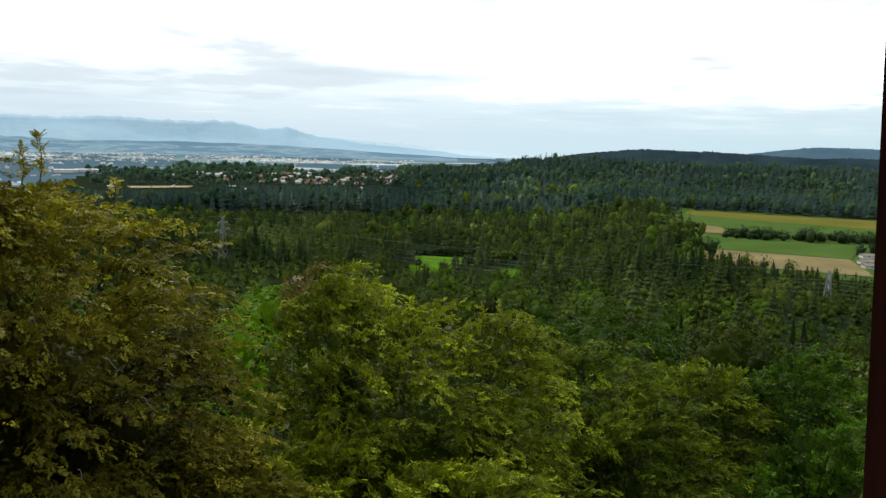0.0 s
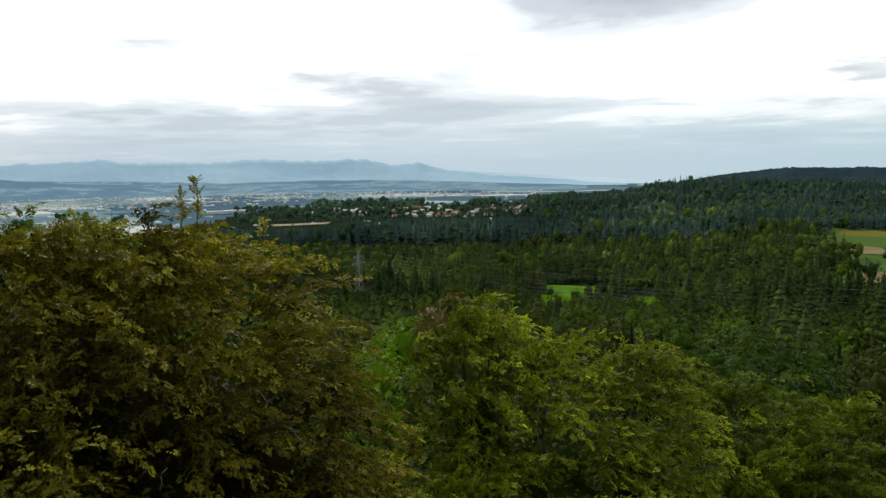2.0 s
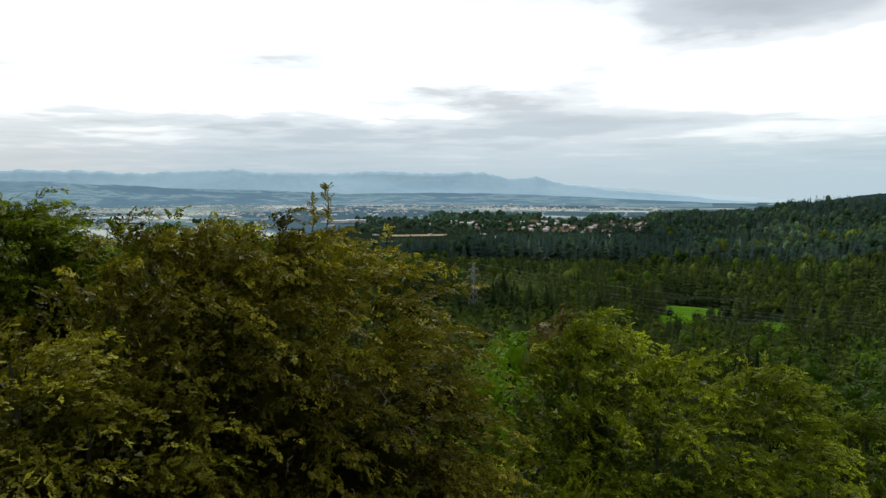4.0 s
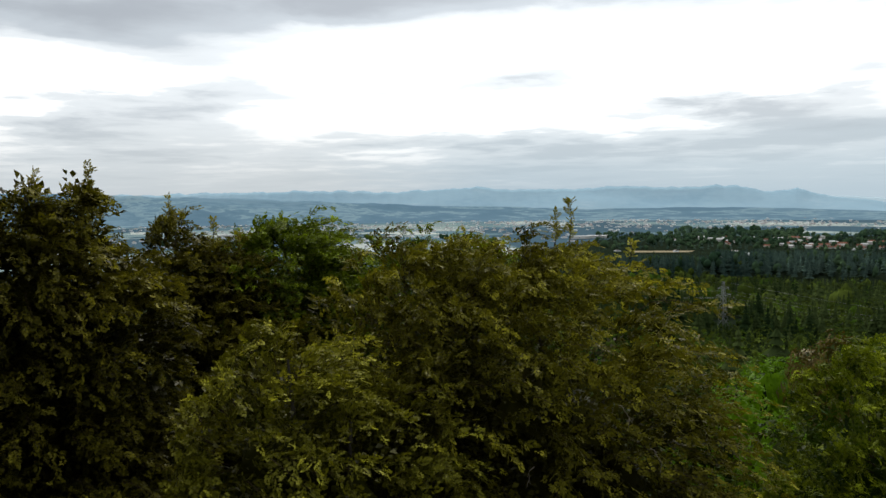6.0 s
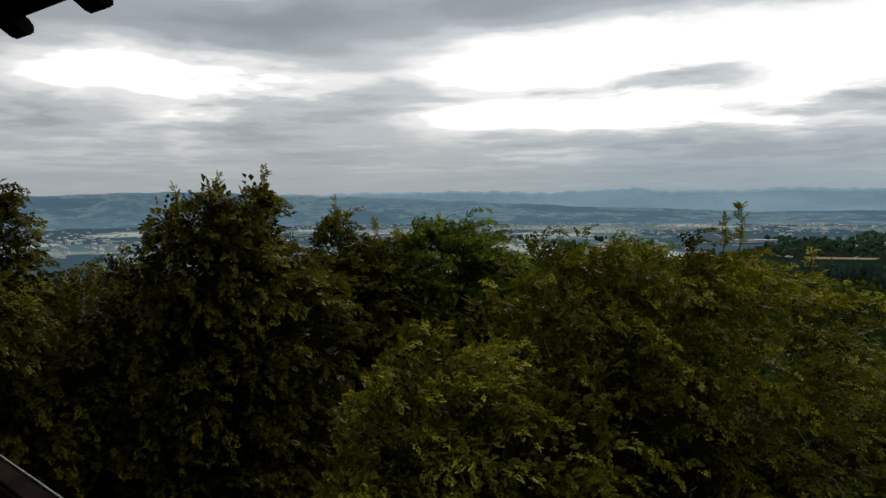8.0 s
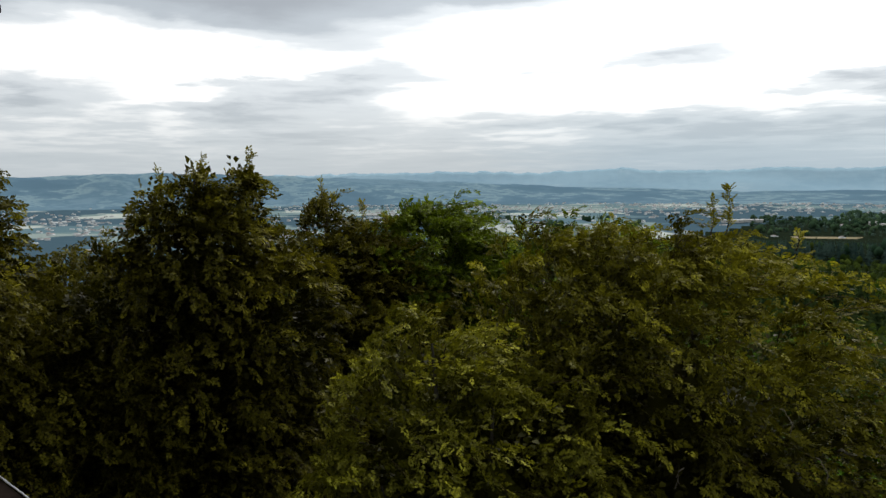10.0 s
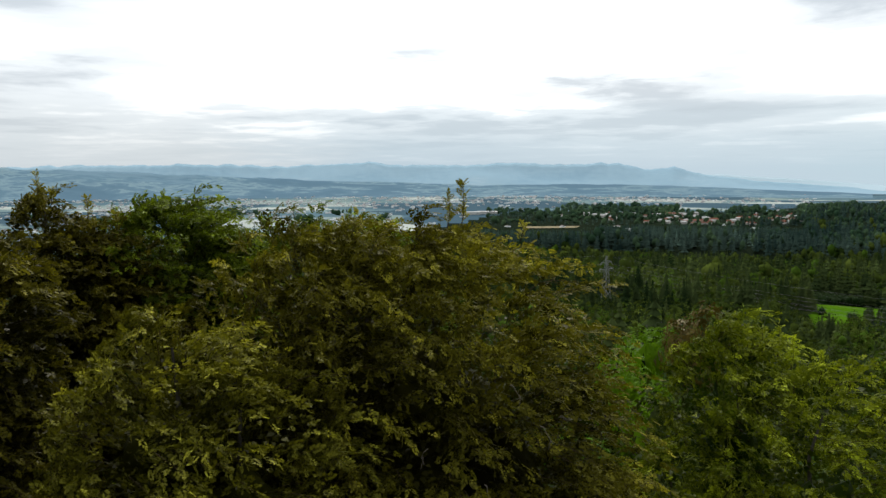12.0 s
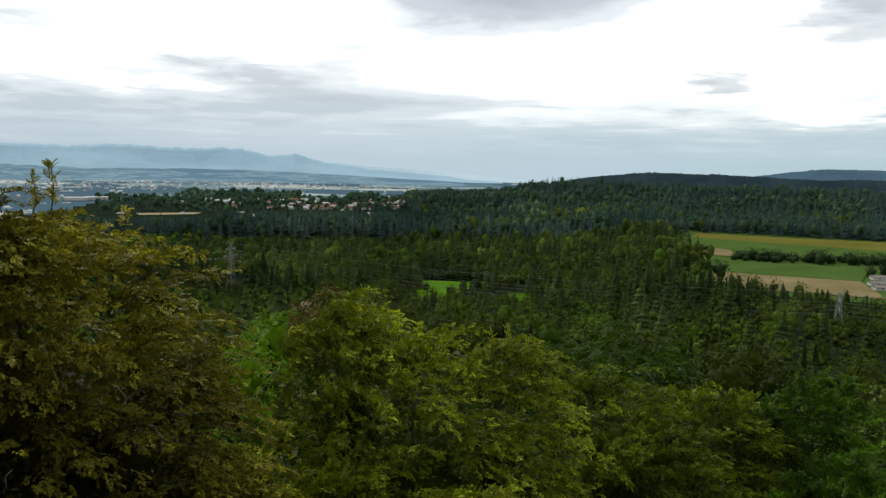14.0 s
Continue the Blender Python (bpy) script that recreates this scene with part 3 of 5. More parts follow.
def conifer_shell(rng, tall, width, tiers, per, droop=0.35):
    """Spruce of drooping, ragged boughs, as quads."""
    vs = []
    for i in range(tiers):
        s = (i + rng.uniform(0, 0.6)) / tiers
        z = tall * (0.16 + 0.84 * s)
        r = width * (1 - s) ** 0.85 * rng.uniform(0.75, 1.15) + 0.15
        for j in range(per):
            a = 2 * math.pi * (j + rng.uniform(-0.3, 0.3)) / per + i * 1.3
            w = r * 2.3 / per + 0.2
            L = r * rng.uniform(0.75, 1.15)
            c, sn = math.cos(a), math.sin(a)
            top, tip = z + tall * 0.05, z - L * droop
            vs.append(np.array([(0, 0, top), (c * L * 0.6 - sn * w, sn * L * 0.6 + c * w, z - L * droop * 0.7), (c * L, sn * L, tip), (c * L * 0.6 + sn * w, sn * L * 0.6 - c * w, z - L * droop * 0.7)]))
    vs.append(np.array([(0, 0, tall * 1.04), (0.35, 0, tall * 0.9), (0, 0.1, tall * 0.86), (-0.35, 0, tall * 0.9)]))
    v = np.concatenate(vs)
    return v, np.arange(len(v)).reshape(-1, 4)


def far_broadleaf(rng, n, tall, width):
    big = [t * 1.0 for t in CLUMPS]
    one = [t[:8] for t in big]
    return crown_shell(rng, n + 8, width * 1.25, tall, lobes=5, templates=one, size=1.3, cores=3, fine=5, lowest=0.3, hug=0.6)


def woods(name, label, rng, r0, r1, az0, az1, gap, makers, mats, chance, skip, lo=17, hi=26, lim=None, vary=0.4):
    """Joined far trees on a jittered polar net; makers and mats by kind, chosen by chance(x, y)."""
    pts = []
    r = r0
    while r < r1:
        g = gap(r)
        da = math.degrees(g / r)
        a = az0 + rng.uniform(0, da)
        while a < az1:
            pts.append((a + rng.uniform(-0.5, 0.5) * da, r + rng.uniform(-0.55, 0.55) * g))
            a += da
        r += g * 0.92
    pts = np.array(pts)
    az, rr = np.radians(pts[:, 0]), pts[:, 1]
    x, y = -np.sin(az) * rr, np.cos(az) * rr
    keep = ~skip(x, y, pts[:, 0], rr)
    x, y, rr = x[keep], y[keep], rr[keep]
    kinds, grown, shade = chance(x, y, rng)
    z = height(x, y)
    vs, fs, sl, tones, k0 = [], [], [], [], 0
    for k, forms in enumerate(makers):
        w = np.nonzero(kinds == k)[0]
        which = rng.integers(0, len(forms), len(w))
        for q, (tv, tf) in enumerate(forms):
            u = w[which == q]
            if not len(u):
                continue
            ang = rng.uniform(0, 2 * math.pi, len(u))
            tall = rng.uniform(lo, hi, len(u)) * grown[u]
            if lim is not None:
                tall = np.minimum(tall, np.maximum(lim(x[u], y[u]) - z[u], 4.0))
            wide = tall * rng.uniform(0.85, 1.2, len(u)) * (1.3 if k == 1 else 1.0)
            c, s = np.cos(ang), np.sin(ang)
            vx = (tv[None, :, 0] * c[:, None] - tv[None, :, 1] * s[:, None]) * wide[:, None] + x[u][:, None]
            vy = (tv[None, :, 0] * s[:, None] + tv[None, :, 1] * c[:, None]) * wide[:, None] + y[u][:, None]
            vz = tv[None, :, 2] * tall[:, None] + z[u][:, None] - 0.3
            v = np.stack([vx, vy, vz], -1).reshape(-1, 3)
            f = (tf[None] + (np.arange(len(u)) * len(tv))[:, None, None]).reshape(-1, 4) + k0
            vs.append(v)
            fs.append(f)
            tones.append(np.repeat(rng.uniform(-vary, vary, len(u)) + shade[u], len(tv)))
            sl.append(np.full(len(f), k))
            k0 += len(v)
    me = mesh_of(name, np.concatenate(vs), np.concatenate(fs), mats, np.concatenate(sl))
    me.attributes.new("tree_tone", "FLOAT", "POINT").data.foreach_set("value", np.concatenate(tones).astype(np.float32))
    tagged(new(name, me), label, "forest", kind="stuff")
    return len(x)


def unit(shape):
    v, f = shape
    return v / v[:, 2].max(), f


def sight_limit(x, y):
    """Tree tops stay under the lines of sight to the clearings."""
    r, az = np.hypot(x, y), np.degrees(np.arctan2(-x, y))
    lim = np.full(np.shape(r), 500.0)
    w = (az < 3.6) & (az > -7.2) & (r < 520)
    lim = np.where(w, EYE_Z - r * np.tan(np.radians(9.6 + 0.35 * np.sin(az * 3.1))), lim)
    w = (az < 0.8) & (az > -2.9) & (r < 580)
    lim = np.where(w, np.minimum(lim, EYE_Z - r * np.tan(np.radians(8.75 + 0.12 * np.sin(az * 9.0)))), lim)
    # a tall edge of spruces stands over the lower canopy before the village
    w = (az > 1.5) & (az < 34) & (r > 560) & (r < 1075)
    lim = np.where(w, EYE_Z - r * np.tan(np.radians(5.45 + 0.12 * np.sin(az * 1.3) - np.clip(4.5 - az, 0, 3) * 0.3)), lim)
    w = (az > 3) & (az < 34) & (r >= 1075) & (r < 1440)
    lim = np.where(w, EYE_Z - r * np.tan(np.radians(spread(az, [(5, 3.55), (16.5, 3.6), (18.5, 4.0)]) + 0.08 * np.sin(az * 2.1))), lim)
    w = (az < -16.5) & (r < 640)
    lim = np.where(w, EYE_Z - r * np.tan(np.radians(spread(az, [(-40, 8.3), (-28, 8.1), (-25, 7.7), (-20.5, 7.15), (-19, 6.8), (-16.5, 5.6)]) + 0.1 + 0.3 * np.sin(az * 4.3) + 0.2 * np.sin(az * 11))), lim)
    w = (az > 15.4) & (az < 17.9) & (r < 590)
    lim = np.where(w, EYE_Z - r * np.tan(np.radians(8.9)), lim)
    w = (az > 17.5) & (az < 24.5) & (r < 1400)
    lim = np.where(w, EYE_Z - r * np.tan(np.radians(4.05)), lim)
    return lim


def hill_limit(x, y):
    """The wooded hill runs out gently towards the village."""
    r, az = np.hypot(x, y), np.degrees(np.arctan2(-x, y))
    low = spread(az, [(-12, 0.0), (-6, 1.3), (-2, 1.7), (2.7, 2.1), (4.5, 2.5), (7, 3.0)])
    return EYE_Z - r * np.tan(np.radians(low + 0.06 * np.sin(az * 5.0))) + 300 * (az < -5)


def no_tree(x, y, az, r):
    out = np.zeros(len(x), bool)
    for n, label, m, corners, lift in FIELDS:
        out |= in_poly(x, y, corners)
    out |= (r > 1395) & (az > 3.6 + (r < 1500) * 5.5) & (r < 1950) & (az < 24)          # village
    out |= (az < spread(r, [(590, -29), (612, -25.5), (690, -20.4), (770, -19.6), (860, -17.6), (1000, -16.4), (1140, -17.6), (1190, -40)])) & (r > 590) & (r < 1190)
    return out


def stand_of(x, y, span, seed):
    """Stands of the forest: three random numbers for the stand in which each place lies."""
    wx = x + 0.35 * span * np.sin(y / span * 1.9 + seed) + 0.16 * span * np.sin(y / span * 5.3)
    wy = y + 0.35 * span * np.sin(x / span * 1.7 + seed * 2) + 0.16 * span * np.sin(x / span * 4.7)
    gx, gy = np.floor(wx / span), np.floor(wy / span)

    def spin(a, b, k):
        return np.mod(np.sin(a * 127.1 + b * 311.7 + k * 74.7 + seed) * 43758.5453, 1.0)
    best, who = np.full(len(x), 1e9), [np.zeros(len(x)) for _ in range(3)]
    for i in (-1, 0, 1):
        for j in (-1, 0, 1):
            a, b = gx + i, gy + j
            far = (a + spin(a, b, 1) - wx / span) ** 2 + (b + spin(a, b, 2) - wy / span) ** 2
            near = far < best
            best = np.where(near, far, best)
            who = [np.where(near, spin(a, b, 3 + k), who[k]) for k in range(3)]
    return who


def far_kinds(share, fresh, span=75.0):
    """Kind, growth and tone of each tree: stands of spruce, of broadleaf, mixed ones and young growth."""
    def chance(x, y, rng):
        a, b, c = stand_of(x, y, span, 2.0)
        r, az = np.hypot(x, y), np.degrees(np.arctan2(-x, y))
        a = a - share + np.clip((-15 - az) / 3, 0, 1) * (r < 660) * 0.3 - np.clip((2 - az) / 6, 0, 1) * (r > 300) * 0.12 - ((r > 1070) & (r < 1440) & (az > 2)) * 0.9
        dark = np.select([a < 0.27, a < 0.48, a < 0.82], [0.88, 0.5, 0.14], 0.05)
        k = np.where(rng.random(len(x)) < dark, 1, 0)
        grown = np.select([a < 0.27, a < 0.48, a < 0.82], [0.98 + 0.25 * b, 0.82 + 0.28 * b, 0.7 + 0.28 * b], 0.42 + 0.25 * b)
        grown = grown * np.where(k == 1, 1.03, 0.97)
        young = rng.random(len(x)) < np.where(a > 0.82, 0.65, np.where(c > fresh + 0.4, 0.35, 0.07))
        return np.where((k == 0) & young, 2, k), grown * rng.uniform(0.85, 1.12, len(x)), (c - 0.5) * 0.8
    return chance


rng = np.random.default_rng(5)
MIDFORMS = [[unit(crown_shell(rng, 60, 9.6, 21, lobes=9, size=1.15, cores=3, fine=6, lowest=0.34, hug=0.32)) for i in range(6)],
            [unit(conifer_shell(rng, 25, 5.0, 15, 7, 0.55)) for i in range(5)]]
MIDFORMS.append(MIDFORMS[0])
FARFORMS = [[unit(far_broadleaf(rng, 15, 21, 9.5)) for i in range(6)],
            [unit(conifer_shell(rng, 25, 5.0, 8, 5, 0.6)) for i in range(5)]]
FARFORMS.append(FARFORMS[0])
TINYFORMS = [[unit(crown_shell(rng, 12, 12, 13, lobes=3, templates=[t[:4] for t in CLUMPS], size=2.4, cores=2, fine=5, lowest=0.2, hug=0.8)) for i in range(4)],
             [unit(conifer_shell(rng, 25, 6.0, 4, 5, 0.5)) for i in range(3)]]
TINYFORMS.append(TINYFORMS[0])

woods("forest_slope", "mixed forest of broadleaf crowns and dark spruces", np.random.default_rng(41), 165, 620, -42, 34, lambda r: 9.6 + r * 0.004,
      MIDFORMS, [WOOD_LEAF, WOOD_CONIFER, WOOD_FRESH], far_kinds(0.0, 0.2), no_tree, lim=sight_limit, vary=0.42)
woods("forest_valley", "mixed forest of green crowns filling the valley", np.random.default_rng(42), 620, 1074, -40, 34, lambda r: 11.0 + r * 0.003,
      FARFORMS, [WOOD_LEAF, WOOD_CONIFER, WOOD_FRESH], far_kinds(0.14, 0.3, 90.0), no_tree, lim=sight_limit, vary=0.45)
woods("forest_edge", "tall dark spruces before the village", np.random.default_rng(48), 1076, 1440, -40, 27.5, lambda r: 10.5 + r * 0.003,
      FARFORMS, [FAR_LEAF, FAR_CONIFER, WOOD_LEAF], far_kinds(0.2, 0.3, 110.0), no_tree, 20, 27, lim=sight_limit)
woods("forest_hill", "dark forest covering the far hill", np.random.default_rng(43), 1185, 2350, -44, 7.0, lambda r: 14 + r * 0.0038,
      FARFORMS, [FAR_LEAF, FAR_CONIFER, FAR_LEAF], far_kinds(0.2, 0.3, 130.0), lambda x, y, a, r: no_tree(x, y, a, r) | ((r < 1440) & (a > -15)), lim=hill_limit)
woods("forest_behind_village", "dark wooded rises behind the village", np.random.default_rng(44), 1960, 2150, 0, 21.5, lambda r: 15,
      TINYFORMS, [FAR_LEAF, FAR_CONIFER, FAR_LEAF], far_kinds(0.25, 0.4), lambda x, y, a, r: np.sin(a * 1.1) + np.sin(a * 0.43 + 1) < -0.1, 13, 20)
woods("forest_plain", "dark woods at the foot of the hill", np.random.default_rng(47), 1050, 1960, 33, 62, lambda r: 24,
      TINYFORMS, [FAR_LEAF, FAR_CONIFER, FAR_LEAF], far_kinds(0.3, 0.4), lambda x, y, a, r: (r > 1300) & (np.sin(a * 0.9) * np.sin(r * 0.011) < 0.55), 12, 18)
woods("forest_left", "forest on the slope beside the lookout", np.random.default_rng(45), 120, 700, 34, 100, lambda r: 13 + r * 0.02,
      FARFORMS, [WOOD_LEAF, WOOD_CONIFER, WOOD_FRESH], far_kinds(0.0, 0.3), no_tree, lim=lambda x, y: 30 - np.hypot(x, y) * 0.085)



def tree_thing(name, label, category, crown_vf, leaf, trunk_h, trunk_r, seed, group=""):
    """A tree with a tapered trunk, limbs and a leafy crown; base at the origin."""
    g = np.random.default_rng(seed)
    root = tagged(new(name), label, category, group)
    pts = [(math.sin(i * 0.9 + seed) * 0.12 * i / 5, math.cos(i * 1.1) * 0.1 * i / 5, trunk_h * i / 5 - 0.4 * (i == 0)) for i in range(6)]
    v, f = tube(pts, np.linspace(trunk_r, trunk_r * 0.35, 6), 8)
    under(new("trunk", mesh_of("trunk", v, f, BARK, None, True)), root)
    for i in range(5):
        a = i * 1.3 + seed
        z0 = trunk_h * (0.5 + 0.09 * i)
        L = trunk_h * 0.26
        limb = [(math.cos(a) * L * s, math.sin(a) * L * s, z0 + L * (0.75 * s - 0.15 * s * s)) for s in np.linspace(0, 1, 5)]
        v, f = tube(limb, np.linspace(trunk_r * 0.4, trunk_r * 0.1, 5), 5)
        under(new("limb", mesh_of("limb", v, f, BARK, None, True)), root)
    v, f = crown_vf
    under(new("crown", mesh_of("crown", v, f, leaf)), root)
    return root


def scaled(x, y, z, turn, size, wide=1.0):
    return Matrix.LocRotScale((x, y, z), Euler((0, 0, turn)), (size * wide, size * wide, size))


def ground_z(x, y):
    return float(height(x, y))


def set_down(ob, m):
    ob.matrix_basis = m
    return ob


# trees of the middle distance, each one a thing
MIDKINDS = []
for s in range(4):
    g = np.random.default_rng(100 + s)
    MIDKINDS.append(("broadleaf_tree", "tall broadleaf tree with a rounded green crown", crown_shell(g, 500, 9.5, 23, lobes=9, templates=MIDCLUMPS, size=1.0, cores=5, fine=9, lowest=0.42, hug=0.52), MID_LEAF))
for s in range(2):
    g = np.random.default_rng(120 + s)
    MIDKINDS.append(("broadleaf_tree", "broadleaf tree with a fresh bright green crown", crown_shell(g, 500, 10, 22, lobes=9, templates=MIDCLUMPS, size=1.0, cores=5, fine=9, lowest=0.42, hug=0.52), MID_BRIGHT))
for s in range(2):
    g = np.random.default_rng(140 + s)
    MIDKINDS.append(("spruce_tree", "dark spruce with drooping boughs", conifer_shell(g, 25, 3.4, 30, 12), MID_CONIFER))
g = np.random.default_rng(150)
MIDKINDS_TAIL = ("broadleaf_bush", "low dark green hedge tree between the fields", crown_shell(np.random.default_rng(160), 160, 12, 11, lobes=6, size=1.0, cores=4, fine=7, lowest=0.1, hug=0.6), HEDGE_LEAF)
MIDKINDS.append(("spruce_tree", "dying spruce with rusty brown needles", conifer_shell(g, 22, 2.8, 30, 11), BROWN_LEAF))

MIDKINDS.append(MIDKINDS_TAIL)
MIDKINDS.append(("broadleaf_tree", "broadleaf tree with thinning rusty brown foliage", crown_shell(np.random.default_rng(170), 520, 8, 22, lobes=8, templates=MIDCLUMPS, size=1.0, cores=3, fine=9, lowest=0.42, hug=0.4), BROWN_LEAF))
MIDKINDS.append(("broadleaf_tree", "broadleaf tree with a vivid light green crown", crown_shell(np.random.default_rng(171), 1100, 10, 22, lobes=11, templates=MIDCLUMPS, size=0.8, cores=5, fine=9, lowest=0.42, hug=0.5), VIVID_LEAF))
masters = [None] * len(MIDKINDS)


def plant(kind, az, r, tall, rngx, wide=1.0):
    name, label, vf, leaf = MIDKINDS[kind]
    p = polar(az, r)
    z = ground_z(p.x, p.y)
    base = vf[0][:, 2].max()
    m = scaled(p.x, p.y, z - 0.1, rngx.uniform(0, 6.28), tall / base, wide)
    if masters[kind] is None:
        masters[kind] = tree_thing(name, label, "tree", vf, leaf, base * 0.82, 0.3, 200 + kind, "trees on the slope below the lookout")
        set_down(masters[kind], m)
    else:
        copy_thing(masters[kind], Matrix.Identity(4)).matrix_basis = m


rng = np.random.default_rng(61)
plant(11, 14.2, 75, 23.6, rng, 0.85)          # fresh green crown between the near beeches
plant(11, 13.0, 125, 27, rng)
plant(4, -11.6, 112, 26, rng, 1.15)
plant(4, -16.5, 105, 24, rng, 0.9)
plant(10, 9.9, 112, 31, rng, 0.7)
plant(8, -24.0, 76, 20, rng)
plant(8, -23.0, 80, 18, rng)
SPECIAL = [(14.4, 75), (14.4, 80), (13.6, 125), (-12.3, 112), (-16.5, 105), (9.5, 118), (-24, 76), (-23, 80)]
r = 34.0
while r < 168:
    gapm = 9.2 + r * 0.014
    a = -44 + rng.uniform(0, 8)
    while a < 78:
        az, rr = a + rng.uniform(-0.3, 0.3) * math.degrees(gapm / r), r + rng.uniform(-0.35, 0.35) * gapm
        a += math.degrees(gapm / r)
        if a > 36 and rng.random() < 0.55:
            continue
        if any((polar(az, rr) - polar(*q)).length < 7.0 for q in SPECIAL):
            continue
        p = polar(az, rr)
        gz = ground_z(p.x, p.y)
        # the canopy keeps under the sight lines down the slope
        steep = float(spread(rr, [(34, 15.5), (60, 13.6), (100, 12.2), (168, 11.0)])) if az < 34 else 7.0
        steep = max(steep, 17.5) if 10.5 < az < 18.5 and rr < 73 else steep
        tall = min(rng.uniform(17, 27), EYE_Z - rr * math.tan(radians(steep)) + rng.uniform(-3.0, 1.0) - gz)
        if tall < 8:
            continue
        n = noise.noise(Vector((p.x * 0.02, p.y * 0.02, 3.0)))
        u = rng.random()
        kind = int(rng.integers(0, 4)) if u < 0.64 - n * 0.5 else (int(rng.integers(4, 6)) if u < 0.84 or rr < 70 else int(rng.integers(6, 8)))
        if az < -7 and rr > 105 and kind < 6 and (i_tree := int(abs(p.x * 7 + p.y * 3))) % 6 < 2:
            kind = 6 + i_tree % 2
        plant(kind, az, rr, tall, rng, 1.05 if kind < 6 else 0.9)
    r += gapm * 0.9

for i in range(40):
    s = i / 39
    az = -20.6 - 10.5 * s
    rr = dist(-6.15 + 0.25 * s) + rng.uniform(-14, 14)
    plant(9, az + rng.uniform(-0.25, 0.25), rr, rng.uniform(5.5, 11) + 6 * (rng.random() < 0.3), rng, 1.1)
for az, el, tall in ((-20.0, -7.6, 16), (-29.4, -6.8, 12), (-30.2, -6.6, 12), (-18.2, -5.5, 8), (-18.9, -5.6, 8)):
    plant(9, az, dist(el), tall, rng, 0.9)

for i in range(30):          # shrubs along the far rim of the clearing
    az = 3.8 - 11.2 * i / 29
    plant(9, az, 630 + rng.uniform(-6, 8) - abs(az + 2) * 1.5, rng.uniform(7, 12), rng, 1.1)
for az, rr, tall in ((-3.3, 575, 13), (-3.7, 560, 12), (-0.9, 545, 9), (-0.1, 520, 8), (-2.0, 560, 10), (1.9, 545, 7), (-6.8, 530, 10)):
    plant(9, az, rr, tall, rng, 0.8)

# ---- near beeches: boughs with flat, drooping sprays of leaves ----


WIND = np.array([0.62, 0.08])      # the boughs stream away from the wind


